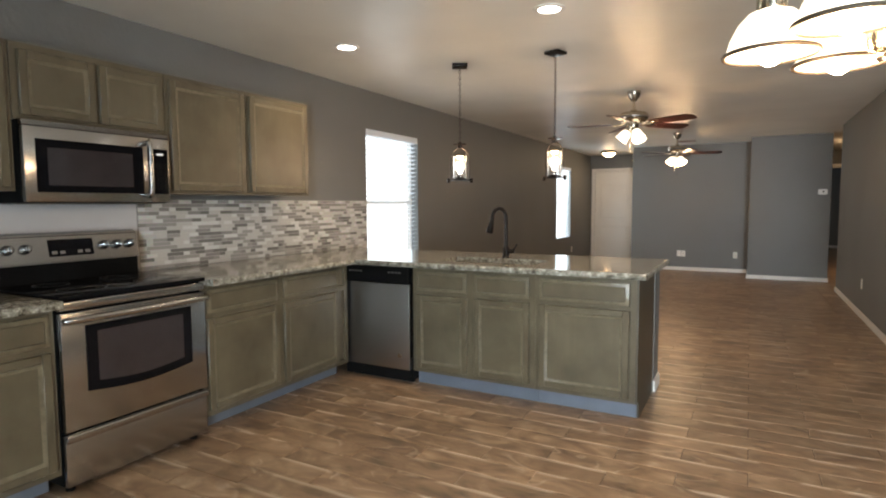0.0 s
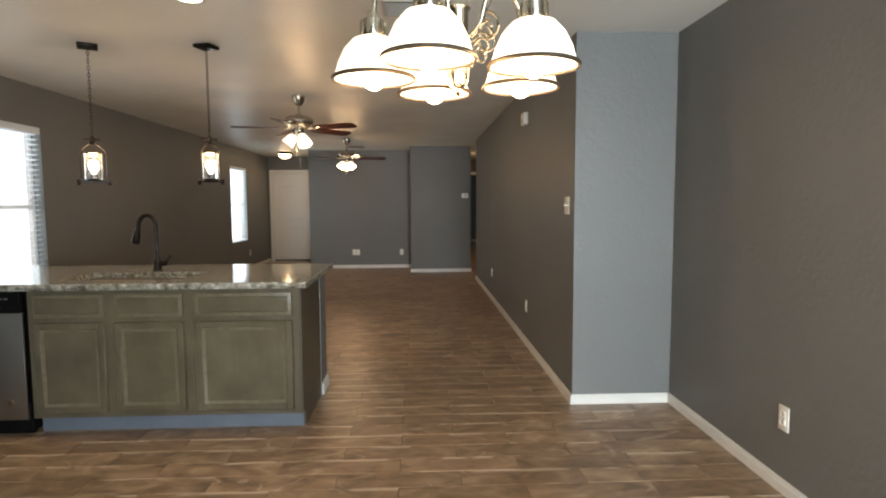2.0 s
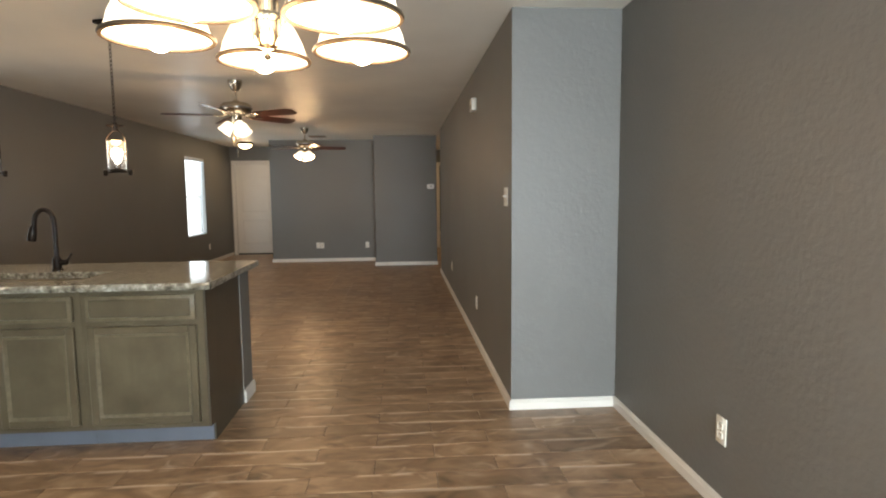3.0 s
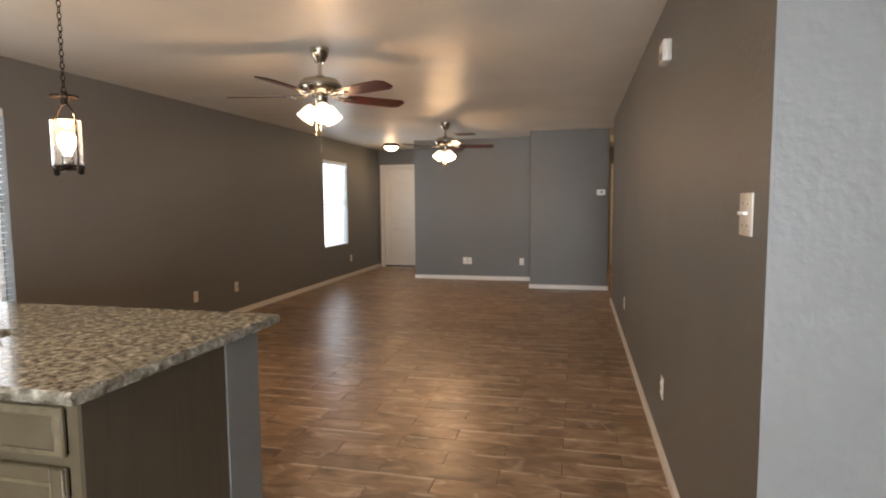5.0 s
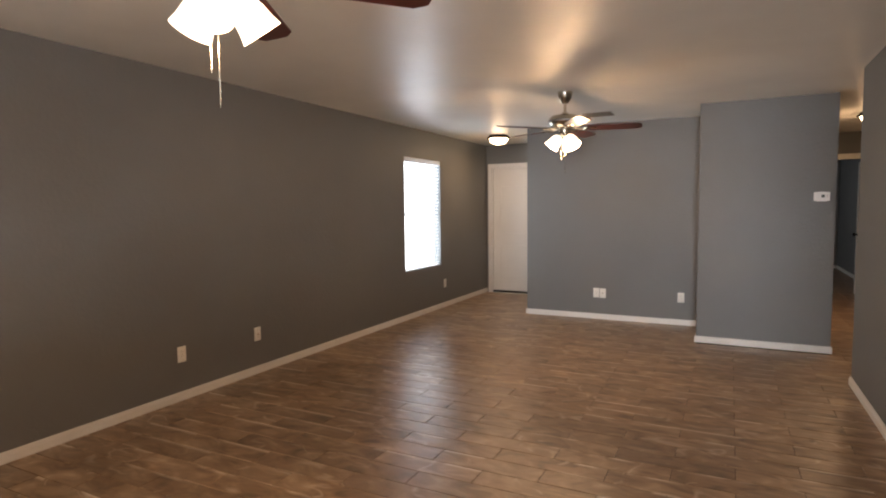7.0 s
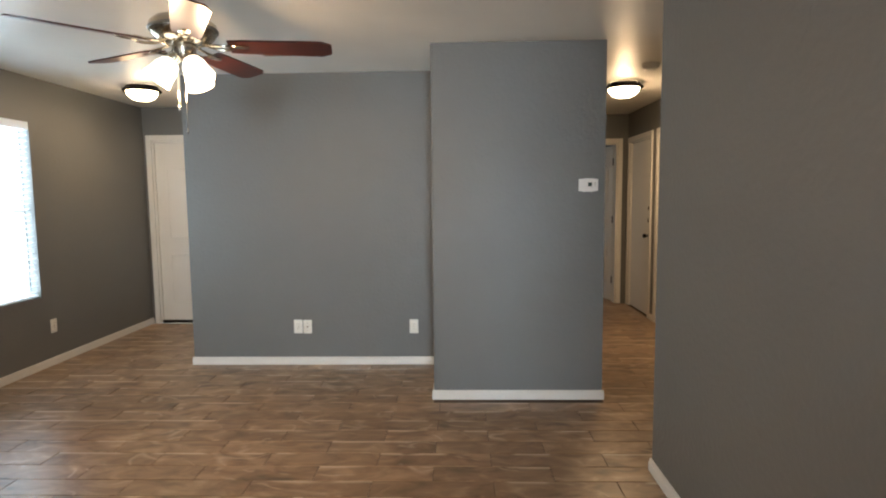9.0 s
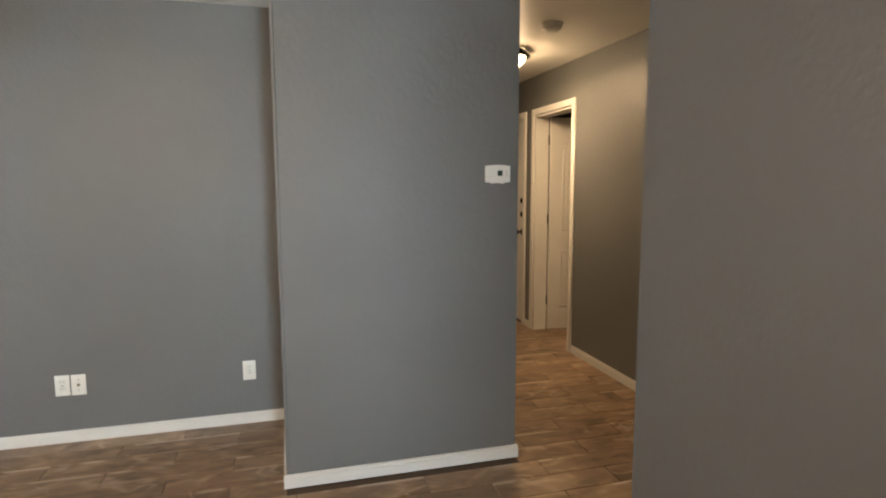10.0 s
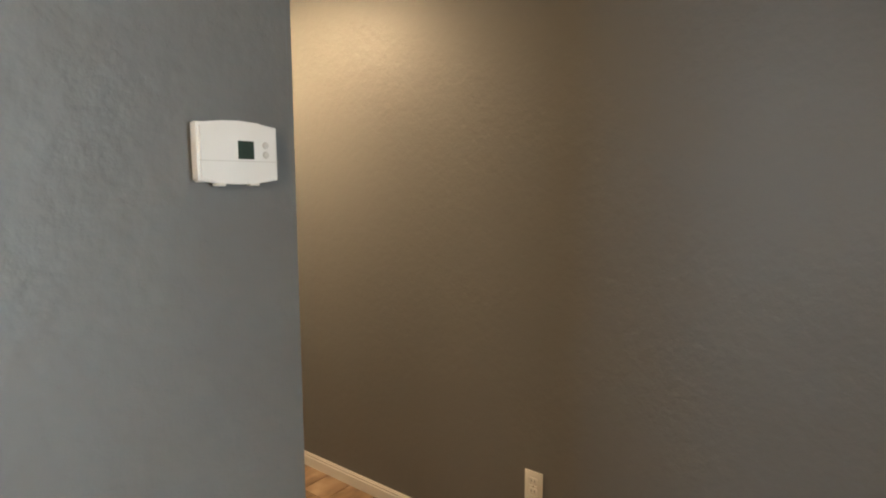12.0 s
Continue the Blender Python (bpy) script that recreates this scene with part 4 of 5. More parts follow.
def pendant(x, y, turn):
    p = thing("pendant_lamp", "dark bronze lantern pendant with clear glass on a chain", "pendant lamp", (x, y, H), turn, "peninsula pendants")
    part("canopy", box(B(), -0.062, -0.062, -0.024, 0.062, 0.062, -0.0005, 0.006, 2), BRONZE, p)
    part("chain", chain(B(), 0, 0, -0.625, -0.024), BRONZE, p)
    zb = -0.935
    part("cap", lathe(B(), [(0, 0.318), (0.012, 0.316), (0.014, 0.302), (0.050, 0.300), (0.052, 0.292), (0.014, 0.290), (0.013, 0.262), (0, 0.261)], 24, at=(0, 0, zb)), BRONZE, p)
    for s in (-1, 1):
        pts = sweep([(s * 0.012, 0, zb + 0.290), (s * 0.018, 0, zb + 0.268), (s * 0.045, 0, zb + 0.246), (s * 0.070, 0, zb + 0.215), (s * 0.076, 0, zb + 0.17), (s * 0.076, 0, zb + 0.02)], 6)
        part("frame_rod", tube(B(), pts, 0.0036, 8), BRONZE, p)
        part("bar_knob", lathe(B(), [(0, 0.024), (0.012, 0.020), (0.016, 0.009), (0.010, 0), (0.015, -0.008), (0.008, -0.016), (0, -0.018)], 14, at=(s * 0.093, 0, zb)), BRONZE, p)
    part("cross_bar", box(B(), -0.098, -0.008, zb + 0.000, 0.098, 0.008, zb + 0.012, 0.003), BRONZE, p)
    part("glass_holder", lathe(B(), [(0, 0.013), (0.048, 0.013), (0.050, 0.022), (0.030, 0.024), (0.020, 0.030), (0.020, 0.060), (0, 0.061)], 24, at=(0, 0, zb)), BRONZE, p)
    g = part("glass_jar", lathe(B(), [(0.054, 0.024), (0.054, 0.200), (0.051, 0.200), (0.051, 0.026)], 32, at=(0, 0, zb)), SEEDED, p, "clear glass cylinder")
    g.visible_shadow = False
    part("bulb", lathe(B(), [(0, 0.060), (0.013, 0.062), (0.016, 0.078), (0.028, 0.096), (0.034, 0.118), (0.030, 0.140), (0.017, 0.153), (0, 0.156)], 20, at=(0, 0, zb)), COOLB, p, "lit frosted bulb")
    lamp("pendant_bulb_light", "POINT", pose(x, y, H + zb + 0.205), 6, WARM, 0.03)


pendant(-2.014, 3.666, 28)
pendant(-1.217, 3.662, 163)


FZ = -0.030


def fan(x, y, spin, lights, label, watts):
    f = thing("ceiling_fan", label, "ceiling fan", (x, y, H), 0, "ceiling fans")
    low = Matrix.Translation((0, 0, FZ))
    part("canopy", lathe(B(), [(0.066, -0.0005), (0.066, -0.018), (0.055, -0.06), (0.030, -0.098), (0, -0.10)], 32), NICKEL, f)
    part("downrod", tube(B(), [(0, 0, -0.09), (0, 0, -0.20)], 0.0135, 16), NICKEL, f)
    part("motor_housing", lathe(B(), [(0, -0.150), (0.026, -0.152), (0.034, -0.168), (0.075, -0.173), (0.118, -0.184), (0.140, -0.204), (0.145, -0.232), (0.138, -0.248), (0.130, -0.262), (0.105, -0.282), (0.06, -0.292), (0, -0.294)], 40, m=low), NICKEL, f)
    part("housing_band", lathe(B(), [(0.1455, -0.222), (0.149, -0.226), (0.149, -0.234), (0.1455, -0.238)], 40, m=low), STEELD, f)
    part("switch_cup", lathe(B(), [(0.050, -0.290), (0.052, -0.300), (0.044, -0.345), (0.036, -0.362), (0, -0.366)], 28, m=low), NICKEL, f)
    for k in range(5):
        m = pose(0, 0, FZ, 0, 0, spin + 72 * k)
        bm = tube(B(), sweep([(0.085, 0.012, -0.288), (0.13, 0.030, -0.300), (0.18, 0.036, -0.302), (0.215, 0.022, -0.296)], 5), 0.0065, 8)
        tube(bm, sweep([(0.085, -0.012, -0.288), (0.13, -0.030, -0.300), (0.18, -0.036, -0.302), (0.215, -0.022, -0.296)], 5), 0.0065, 8)
        lathe(bm, [(0, 0.0), (0.030, -0.001), (0.034, -0.005), (0.030, -0.009), (0, -0.010)], 18, m=Matrix.Translation((0.235, 0, -0.293)) @ Matrix.Diagonal((1.5, 0.95, 1, 1)))
        a = part("blade_arm", bm, NICKEL, f)
        a.matrix_basis = m
        bm = B()
        outline = [(0.195, -0.055), (0.24, -0.061), (0.612, -0.071), (0.652, -0.046), (0.656, -0.040), (0.656, 0.040), (0.652, 0.046), (0.612, 0.071), (0.24, 0.061), (0.195, 0.055)]
        lo = [bm.verts.new((u, v, -0.0035)) for u, v in outline]
        hi = [bm.verts.new((u, v, 0.0035)) for u, v in outline]
        bm.faces.new(lo[::-1])
        bm.faces.new(hi)
        for i in range(len(outline)):
            j = (i + 1) % len(outline)
            bm.faces.new((lo[i], lo[j], hi[j], hi[i]))
        b = part("blade", bm, BLADE, f, "reddish cherry wood blade")
        b.matrix_basis = m @ Matrix.Translation((0, 0, -0.296)) @ Euler((radians(-12), 0, 0)).to_matrix().to_4x4()
    for a in lights:
        m = pose(0, 0, -0.345 + FZ, 0, 0, a) @ Matrix.Translation((0.035, 0, 0)) @ Euler((0, radians(-38), 0)).to_matrix().to_4x4()
        s = part("lamp_holder", lathe(B(), [(0, 0.012), (0.024, 0.006), (0.026, -0.022), (0.021, -0.032), (0, -0.034)], 20, m=m), NICKEL, f)
        part("shade", lathe(B(), [(0.024, -0.026), (0.040, -0.040), (0.052, -0.070), (0.058, -0.110), (0.066, -0.140), (0.0635, -0.141), (0.055, -0.110), (0.048, -0.070), (0.036, -0.043), (0.022, -0.030)], 24, m=m), SHADE, f, "lit frosted glass bell shade")
        part("bulb", lathe(B(), [(0, -0.034), (0.016, -0.04), (0.024, -0.075), (0.018, -0.10), (0, -0.108)], 14, m=m), BULB, f, "lit bulb")
    for u, v, z in ((-0.028, -0.018, -0.590), (0.008, -0.022, -0.695)):
        c = part("pull_chain", tube(B(), [(u, v, -0.352 + FZ), (u, v, z)], 0.0017, 6), NICKEL, f)
        part("chain_fob", lathe(B(), [(0, 0), (0.0022, -0.003), (0.0028, -0.020), (0.0016, -0.027), (0, -0.028)], 10, at=(u, v, z)), NICKEL, c)
    for a in lights:
        q = pose(x, y, H - 0.345 + FZ, 0, 0, a) @ Matrix.Translation((0.035, 0, 0)) @ Euler((0, radians(-38), 0)).to_matrix().to_4x4() @ Vector((0, 0, -0.165))
        lamp("fan_bulb_light", "POINT", Matrix.Translation(q), watts, WARM, 0.045)


fan(-0.975, 5.515, 119, (305, 65, 185), "brushed nickel ceiling fan with cherry blades over the living room", 10.5)
fan(-0.972, 9.385, 82, (204, 84, 324), "brushed nickel ceiling fan with cherry blades near the end wall", 11.5)

c = thing("chandelier", "brushed nickel five-light chandelier with lit white glass shades", "chandelier", (0.327, 1.028, H))
part("canopy", lathe(B(), [(0.065, -0.0005), (0.065, -0.012), (0.045, -0.028), (0.015, -0.036), (0, -0.037)], 28), NICKEL, c)
part("chain", chain(B(), 0, 0, -0.30, -0.036, 0.034, 0.0028, 0.009), NICKEL, c)
part("column", lathe(B(), [(0, -0.290), (0.010, -0.295), (0.014, -0.315), (0.026, -0.330), (0.020, -0.350), (0.0200, -0.37), (0.0255, -0.60), (0.031, -0.612), (0.026, -0.622), (0.0250, -0.735), (0.034, -0.739), (0.038, -0.746), (0.035, -0.754), (0, -0.754)], 32), NICKEL, c)
part("cup", lathe(B(), [(0, -0.7545), (0.029, -0.7545), (0.026, -0.785), (0.021, -0.797), (0.010, -0.802), (0, -0.803)], 24), NICKEL, c, "fluted nickel cup")
part("finial", lathe(B(), [(0, -0.803), (0.006, -0.805), (0.004, -0.811), (0.009, -0.816), (0.006, -0.822), (0, -0.825)], 16), NICKEL, c)
for k in range(5):
    a = 32.5 + 72 * k
    m = pose(0, 0, 0, 0, 0, a)
    arm = part("arm", tube(B(), [m @ q for q in sweep([(0.02, 0, -0.690), (0.060, 0, -0.665), (0.085, 0, -0.60), (0.115, 0, -0.550), (0.160, 0, -0.538), (0.195, 0, -0.565), (0.208, 0, -0.625)], 6)], 0.0065, 10), NICKEL, c)
    part("scroll", tube(B(), [m @ Vector((0.085 + (0.012 + 0.0016 * i) * math.cos(0.52 * i), 0, -0.672 + (0.012 + 0.0016 * i) * math.sin(0.52 * i))) for i in range(16)], 0.0045, 8), NICKEL, arm)
    part("scroll", tube(B(), [m @ Vector((0.070 + (0.009 + 0.0012 * i) * math.cos(2.4 + 0.52 * i), 0, -0.715 + (0.009 + 0.0012 * i) * math.sin(2.4 + 0.52 * i))) for i in range(14)], 0.004, 8), NICKEL, arm)
    s = part("lamp_holder", lathe(B(), [(0, -0.605), (0.012, -0.606), (0.016, -0.622), (0.027, -0.628), (0.029, -0.664), (0.026, -0.672), (0, -0.672)], 24, m=m @ Matrix.Translation((0.208, 0, -0.010))), NICKEL, c)
    for j in range(10):
        q = m @ Matrix.Translation((0.208, 0, -0.010)) @ pose(0, 0, 0, 0, 0, 36 * j) @ Vector((0.030, 0, -0.646))
        part("rib", tube(B(), [q + Vector((0, 0, 0.015)), q - Vector((0, 0, 0.017))], 0.003, 6), NICKEL, s)
    mm = m @ Matrix.Translation((0.208, 0, -0.776)) @ Matrix.Diagonal((0.965, 0.965, 1, 1))
    part("shade", lathe(B(), [(0.030, 0.098), (0.052, 0.090), (0.074, 0.066), (0.090, 0.034), (0.096, 0.012), (0.104, 0.001), (0.101, -0.001), (0.092, 0.011), (0.086, 0.034), (0.070, 0.063), (0.050, 0.086), (0.030, 0.093)], 40, m=mm), SHADE, c, "lit white glass dome shade")
    part("rim", lathe(B(), [(0.1015, -0.0012), (0.0988, -0.0025), (0.0988, -0.0062), (0.1010, -0.0078), (0.1070, -0.0074), (0.1090, -0.0040), (0.1072, 0.0010), (0.1045, 0.0026)], 40, m=mm), RIMS, c, "darkened nickel rim band")
    part("bulb", lathe(B(), [(0, 0.092), (0.014, 0.085), (0.017, 0.060), (0.028, 0.030), (0.031, 0.010), (0.029, -0.008), (0.021, -0.022), (0.010, -0.029), (0, -0.031)], 18, m=mm), BULB, c, "lit bulb")
    q = mm @ Vector((0, 0, -0.078)) + Vector((0.327, 1.028, H))
    lamp("chandelier_bulb_light", "POINT", Matrix.Translation(q), 7, WARM, 0.045)


def flush(x, y, q, label, watts):
    f = thing("flush_ceiling_light", label, "ceiling light", (x, y, H), 0, "flush ceiling lights")
    part("pan", lathe(B(), [(q * 0.82, -0.0005), (q * 0.86, -0.02), (q * 0.97, -0.030), (q, -0.042), (q * 0.95, -0.052), (q * 0.80, -0.050)], 40), BRONZE, f, "dark bronze pan")
    part("dome", lathe(B(), [(q * 0.80, -0.0505), (q * 0.76, -0.075), (q * 0.60, -0.105), (q * 0.35, -0.124), (0, -0.130)], 40), DOME, f, "lit alabaster glass bowl")
    part("finial", lathe(B(), [(0, -0.130), (0.008, -0.131), (0.008, -0.138), (0, -0.142)], 12), BRONZE, f)
    lamp("flush_bulb_light", "AREA", pose(x, y, H - 0.146), watts * 0.7, WARM, 0.26)
    lamp("flush_bulb_light", "POINT", pose(x, y, H - 0.215), watts * 0.35, WARM, 0.05)


flush(-2.60, 11.95, 0.165, "flush bronze ceiling light with lit glass bowl by the entry", 7)
flush(1.79, 12.18, 0.175, "flush bronze ceiling light with lit glass bowl in the hall", 19)
for x, y in ((-2.49, 2.81), (-0.972, 2.745)):
    f = thing("recessed_light", "lit recessed can light with white trim", "recessed light", (x, y, H), 0, "recessed kitchen lights")
    part("trim_ring", lathe(B(), [(0.062, -0.0005), (0.066, -0.008), (0.092, -0.006), (0.094, -0.0005)], 36), TRIM, f)
    part("lens", lathe(B(), [(0, -0.007), (0.040, -0.006), (0.0655, -0.003)], 32), CAN, f, "glowing lens")
    lamp("can_light", "SPOT", pose(x, y, H - 0.02), 36, (1.0, 0.80, 0.56), 0.05, cone=140)

# ---- wall plates and small fixtures ----


def plate_thing(name, label, cat, at, turn, w=0.074, h=0.118, style="outlet", group="wall plates"):
    """A wall plate facing -y before its turn; at is its centre on the wall."""
    p = thing(name, label, cat, (at[0], at[1], at[2]), turn, group)
    part("plate", box(B(), -w / 2, -0.006, -h / 2, w / 2, -0.0004, h / 2, 0.003, 2), PLATE, p)
    gangs = 2 if w > 0.1 else 1
    for k in range(gangs):
        cx = 0 if gangs == 1 else (-0.023 + 0.046 * k)
        if style == "outlet":
            for z in (-0.0195, 0.0195):
                s = part("socket", box(B(), cx - 0.0165, -0.0085, z - 0.0145, cx + 0.0165, -0.0062, z + 0.0145, 0.004, 2), PLATE, p)
                for sx in (-0.0065, 0.0065):
                    part("slot", box(B(), cx + sx - 0.001, -0.0089, z - 0.001, cx + sx + 0.001, -0.0084, z + 0.008), SLOT, s)
        elif style == "toggle":
            part("toggle", box(B(), cx - 0.005, -0.020, -0.002, cx + 0.005, -0.0062, 0.009, 0.002), PLATE, p)
        elif style == "jack":
            part("jack", lathe(B(), [(0, 0.014), (0.0045, 0.014), (0.0045, 0.002), (0.008, 0.002), (0.008, 0)], 12, m=pose(cx, -0.0062, 0, 90, 0, 0)), NICKEL, p)
        for z in ((0,) if style == "outlet" else (-0.030, 0.030)):
            part("screw", lathe(B(), [(0, 0.0012), (0.003, 0.001), (0.0034, 0)], 8, m=pose(cx, -0.0062, z, 90, 0, 0)), NICKEL, p)
    return p


O = "white duplex outlet plate on the grey wall"
plate_thing("wall_outlet", O, "outlet", (XL, 7.125, 0.347), 90)
plate_thing("cable_plate", "white cable jack plate on the grey wall", "wall plate", (XL, 7.89, 0.345), 90, style="jack")
plate_thing("wall_outlet", O, "outlet", (XL, 11.53, 0.338), 90)
plate_thing("wall_outlet", O, "outlet", (-1.115, YR, 0.330), 0)
plate_thing("cable_plate", "white cable jack plate beside an outlet", "wall plate", (-1.035, YR, 0.328), 0, style="jack")
plate_thing("wall_outlet", O, "outlet", (-0.127, YR, 0.328), 0)
plate_thing("wall_outlet", O + " of the living room", "outlet", (XR, 4.908, 0.371), -90)
plate_thing("wall_outlet", O + " of the living room", "outlet", (XR, 7.424, 0.380), -90)
plate_thing("wall_outlet", O + " of the dining nook", "outlet", (XN, 2.088, 0.352), -90)
plate_thing("wall_outlet", O + " of the hall", "outlet", (XH, 10.849, 0.328), -90)
plate_thing("light_switch", "white double toggle switch plate near the wall corner", "switch", (XR, 3.465, 1.331), -90, w=0.118, style="toggle")
d = thing("door_chime", "white plastic door chime box high on the wall", "door chime", (XR, 4.95, 2.129), -90)
part("cover", box(B(), -0.075, -0.045, -0.055, 0.075, -0.0005, 0.055, 0.008, 2), PLATE, d)
for z in (-0.03, -0.018, -0.006):
    part("grille_slot", box(B(), -0.05, -0.0462, z - 0.002, 0.05, -0.0448, z + 0.002), SLOT, d)

t = thing("thermostat", "white rectangular thermostat with small dark display", "thermostat", (1.133, YW, 1.488))
bm = box(B(), -0.060, -0.008, -0.042, 0.060, -0.0004, 0.042, 0.003)
part("wall_base", bm, PLATE, t)
bm = B()
prof = [(-0.064, 0.039), (-0.030, 0.0435), (0.0, 0.045), (0.030, 0.0435), (0.064, 0.039), (0.064, -0.039), (0.030, -0.0435), (0.0, -0.045), (-0.030, -0.0435), (-0.064, -0.039)]
f0 = [bm.verts.new((u, -0.0082, v)) for u, v in prof]
f1 = [bm.verts.new((u, -0.026, v)) for u, v in prof]
bm.faces.new(f0)
front_face = bm.faces.new(f1[::-1])
for i in range(10):
    bm.faces.new((f0[i], f0[(i + 1) % 10], f1[(i + 1) % 10], f1[i]))
bmesh.ops.bevel(bm, geom=list(front_face.edges), offset=0.004, segments=2, affect="EDGES")
k = part("cover", bm, mat("thermostat_plastic", (0.80, 0.79, 0.76), 0.35, spots=(25, (0.76, 0.75, 0.71), 0.4)), t)
part("screen", box(B(), -0.004, -0.0272, -0.009, 0.022, -0.0258, 0.017, 0.0005), SCREEN, k, "small green-black display")
for z in (0.012, -0.002):
    part("button", lathe(B(), [(0, 0.003), (0.004, 0.0028), (0.0055, 0)], 14, m=pose(0.042, -0.0259, z, 90, 0, 0)), VENTW, k)
part("seam", box(B(), -0.063, -0.0264, -0.0125, 0.063, -0.0258, -0.0115), VENTW, k)
for u in (-0.03, 0.025):
    part("tab", box(B(), u - 0.008, -0.022, -0.0475, u + 0.008, -0.012, -0.0435, 0.001), PLATE, t)

d = thing("smoke_detector", "round off-white smoke detector on the hall ceiling", "smoke detector", (1.775, 11.39, H))
part("base", lathe(B(), [(0.070, -0.0005), (0.070, -0.012), (0.064, -0.014)], 32), PLATE, d)
part("cover", lathe(B(), [(0.064, -0.0142), (0.062, -0.030), (0.050, -0.042), (0.020, -0.046), (0, -0.046)], 32), PLATE, d)
part("led", ball(B(), (0.03, 0.0, -0.0455), 0.003), SLOT, d)


def vent(x, y, sx, sy, m, label, n=9):
    v = thing("ceiling_vent", label, "air vent", (x, y, H))
    bm = B()
    for a in ((-sx, -sy, sx, -sy + 0.022), (-sx, sy - 0.022, sx, sy), (-sx, -sy + 0.022, -sx + 0.022, sy - 0.022), (sx - 0.022, -sy + 0.022, sx, sy - 0.022)):
        box(bm, a[0], a[1], -0.009, a[2], a[3], -0.0005, 0.0015)
    part("frame", bm, m, v)
    part("backing", box(B(), -sx + 0.022, -sy + 0.022, -0.0022, sx - 0.022, sy - 0.022, -0.0012), SLOT, v)
    for k in range(n):
        y0 = -sy + 0.026 + (2 * sy - 0.052) * (k + 0.5) / n
        s = part("slat", box(B(), -sx + 0.0225, -0.0085, -0.0012, sx - 0.0225, 0.0085, 0.0012), m, v)
        s.matrix_basis = pose(0, y0, -0.0105, 38, 0, 0)


vent(-0.965, 10.78, 0.155, 0.13, VENT, "brown metal ceiling air register")
vent(0.19, 2.87, 0.155, 0.13, VENTW, "white metal ceiling air register over the nook")

# ---- backsplash mosaic: strips of grey and white stone and glass ----
BY0, BY1, BZ0, BZ1 = 1.682, 4.094, ZT + 0.001, 1.352
back = solid("backsplash", box(B(), XL + 0.0005, BY0, BZ0, XL + 0.005, BY1, BZ1), GROUTL, "grey and white strip mosaic tile backsplash", "backsplash")
solid("backsplash", box(B(), XL + 0.0005, CF + 0.0015, 0.62, XL + 0.005, BY1, BZ0 - 0.002), GROUTL, "grey and white strip mosaic tile below the worktop end", "backsplash")
rng = random.Random(11)
SIZES = (0.048, 0.072, 0.098, 0.122)
tile_mesh = {}
for s in SIZES:
    tile_mesh[s] = finish(box(B(), 0, 0.0009, 0.0009, 0.0035, s - 0.0009, 0.0231, 0.0006), "tile", MOSAIC, False)
rest, rowh, made = B(), 0.0247, 0
z = BZ0 + 0.001
while z + rowh < BZ1 + 0.004:
    y = BY0 + 0.001
    while y < BY1 - 0.03:
        s = rng.choice(SIZES)
        if y + s > BY1 - 0.001:
            s = BY1 - 0.001 - y
        if s in tile_mesh and 1.75 < y < 3.25 and made < 300:
            o = new("tile", tile_mesh[s])
            o.parent = back
            o.matrix_basis = Matrix.Translation((XL + 0.005, y, z))
            made += 1
        else:
            box(rest, XL + 0.005, y + 0.0009, z + 0.0009, XL + 0.0085, y + s - 0.0009, z + 0.0231)
        y += s
    z += rowh
z = BZ0 - 0.003 - rowh
while z > 0.63:
    y = CF + 0.003
    while y < BY1 - 0.02:
        s = min(rng.choice(SIZES), BY1 - 0.001 - y)
        box(rest, XL + 0.005, y + 0.0009, z + 0.0009, XL + 0.0085, y + s - 0.0009, z + 0.0231)
        y += s
    z -= rowh
o = part("tile_field", rest, MOSAICS, back)
o["kind"] = "stuff"

# ---- floor planks: 0.61 x 0.155 m in half bond along x ----
PL, PW, GAP = 0.61, 0.155, 0.0019


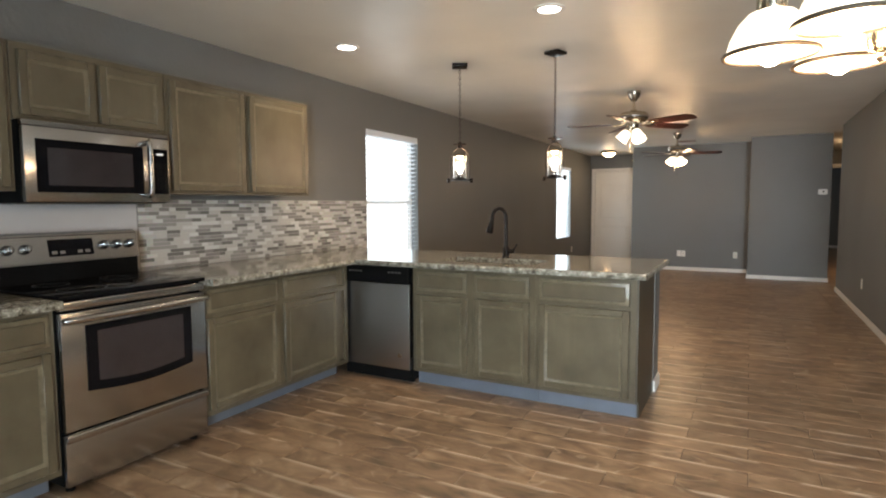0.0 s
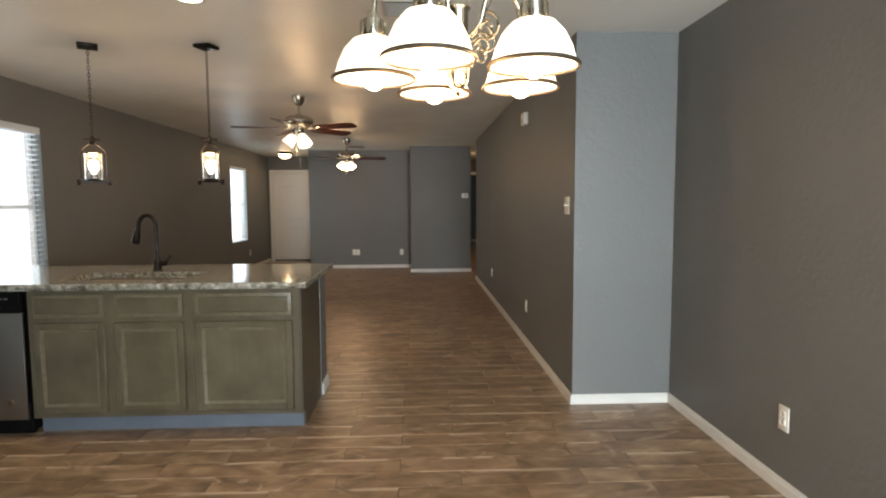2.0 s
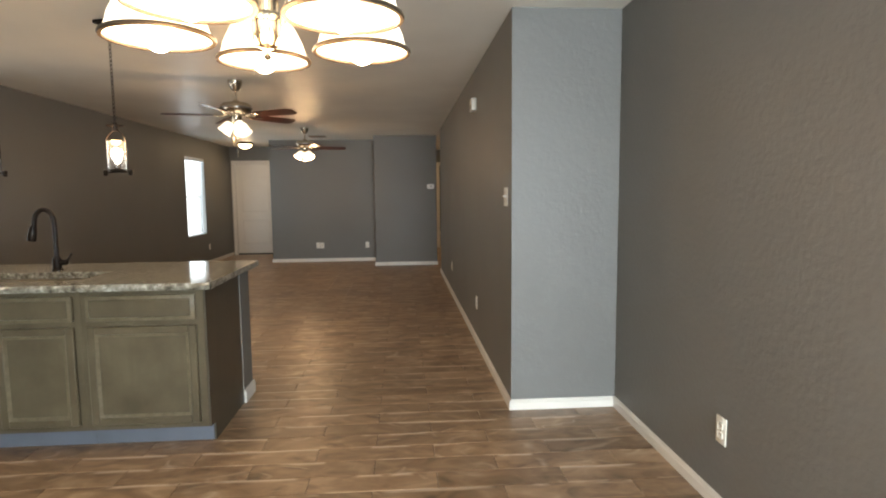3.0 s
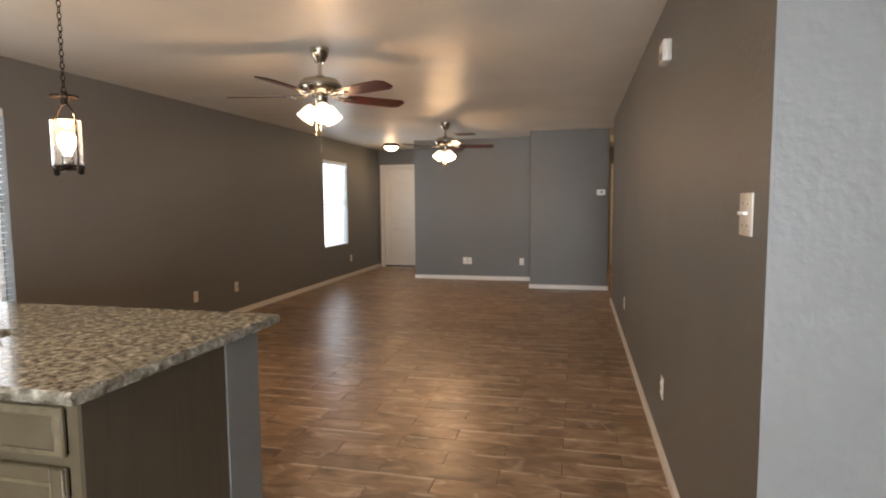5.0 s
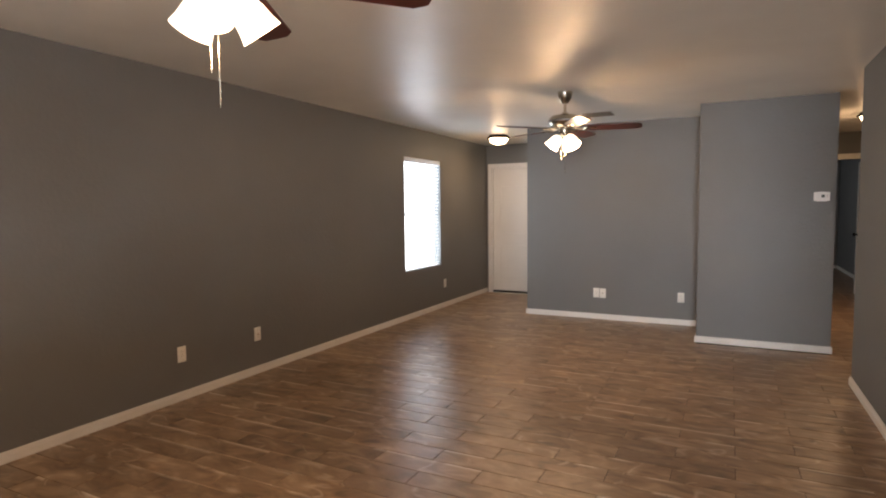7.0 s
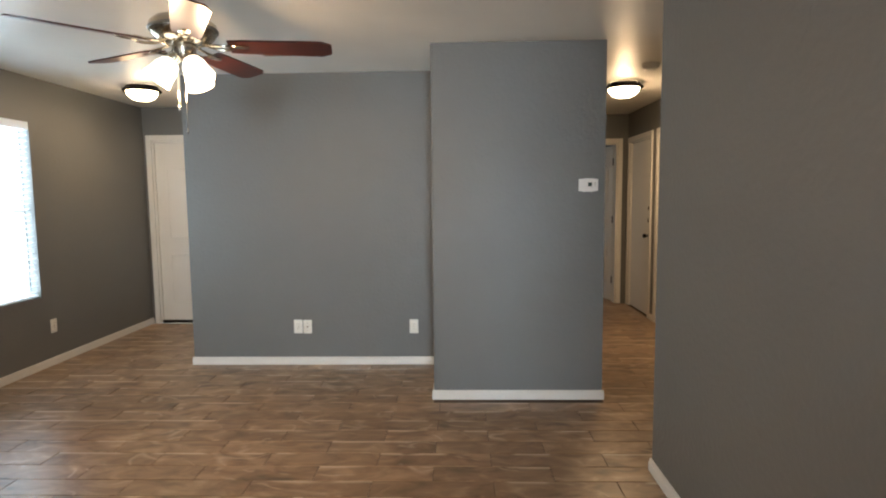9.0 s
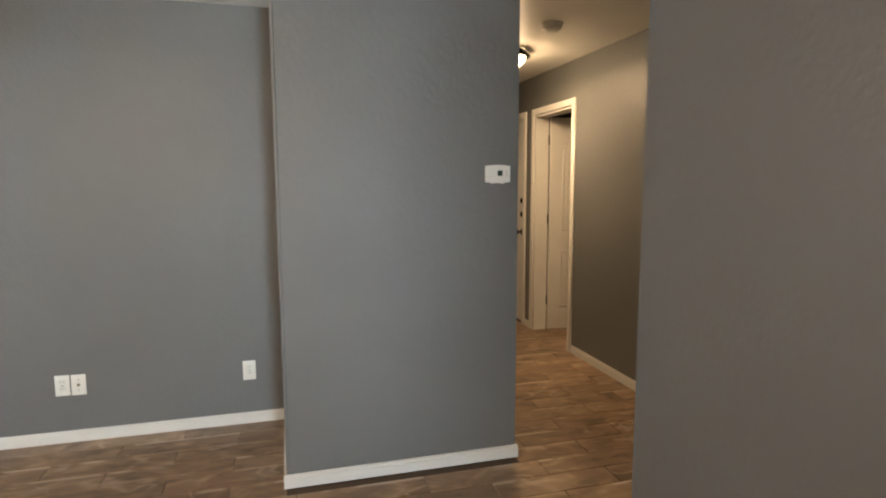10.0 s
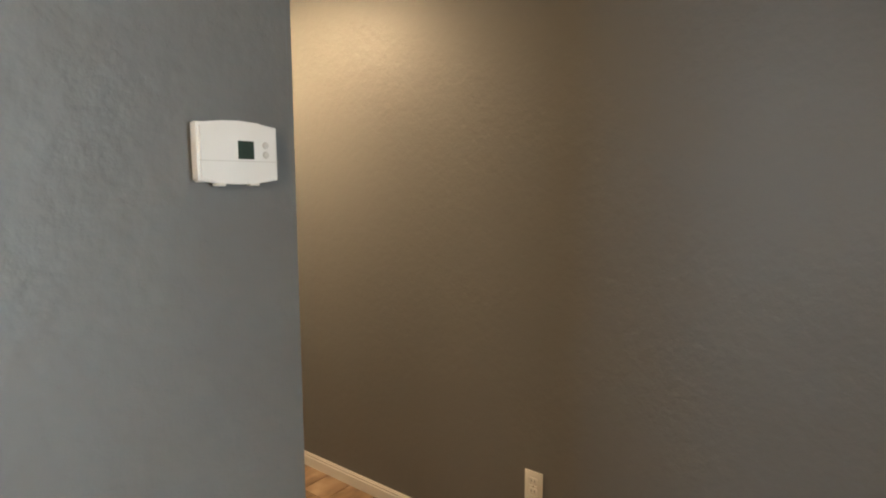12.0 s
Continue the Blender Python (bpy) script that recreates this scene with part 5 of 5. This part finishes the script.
def plank_mesh(x0, y0, x1, y1):
    """Verts and faces of one plank with eased edges."""
    e, t = 0.0016, 0.0
    v = [(x0 + GAP, y0 + GAP, -0.006), (x1 - GAP, y0 + GAP, -0.006), (x1 - GAP, y1 - GAP, -0.006), (x0 + GAP, y1 - GAP, -0.006)]
    v += [(x, y, -0.0012) for x, y, _ in v[:4]]
    v += [(x0 + GAP + e, y0 + GAP + e, t), (x1 - GAP - e, y0 + GAP + e, t), (x1 - GAP - e, y1 - GAP - e, t), (x0 + GAP + e, y1 - GAP - e, t)]
    f = [(8, 9, 10, 11)]
    for a in (0, 4):
        f += [(a + i, a + (i + 1) % 4, a + 4 + (i + 1) % 4, a + 4 + i) for i in range(4)]
    return v, f


def spans(y):
    """Stretches of floor in x at a row centred on y."""
    if y < YN:
        return [(XL, XN)]
    if y < YE - T:
        return [(XL, XR)]
    if y < YW:
        return [(XL, XH if y < 11.5 else XH)]
    if y < YR:
        return [(XL, 0.08), (XR, XH)]
    if y < 12.31:
        return [(XL, -2.025), (XR, XH)]
    if y < 13.05:
        return [(XL, -2.025), (XR, 4.0)]
    if y < YD:
        return [(XL, -2.025), (XR, XH), (XH + T, 4.0)]
    if y < YH:
        return [(XR, XH), (XH + T, 4.0)]
    return [(-1.0, 2.5)]


me = bpy.data.meshes.new("plank")
v, f = plank_mesh(-PL / 2, -PW / 2, PL / 2, PW / 2)
me.from_pydata(v, [], f)
me.materials.append(PLANK)
verts, faces, singles = [], [], []
row = int(round((YB - 2.53) / PW))
while 2.53 + row * PW < 19.3:
    y0 = 2.53 + row * PW
    for a, b in spans(y0 + PW / 2):
        k = math.floor((a - (0.122 if row % 2 else 0.427)) / PL)
        while True:
            x0 = (0.122 if row % 2 else 0.427) + k * PL
            k += 1
            if x0 > b - 0.004:
                break
            u0, u1 = max(x0, a), min(x0 + PL, b)
            if u1 - u0 < 0.02:
                continue
            whole = u1 - u0 > PL - 0.001
            if whole and 1.3 < y0 < 9.4 and -2.3 < x0 < 1.2 and len(singles) < 300:
                singles.append((x0 + PL / 2, y0 + PW / 2))
            else:
                v, f = plank_mesh(u0, y0, u1, y0 + PW)
                n = len(verts)
                verts += v
                faces += [tuple(i + n for i in q) for q in f]
    row += 1
for x, y in singles:
    o = new("plank", me)
    o.parent = FLOOR
    o.matrix_basis = Matrix.Translation((x, y, 0))
me2 = bpy.data.meshes.new("plank_field")
me2.from_pydata(verts, [], faces)
me2.materials.append(PLANKS)
o = new("plank_field", me2)
o.parent = FLOOR
o["kind"] = "stuff"
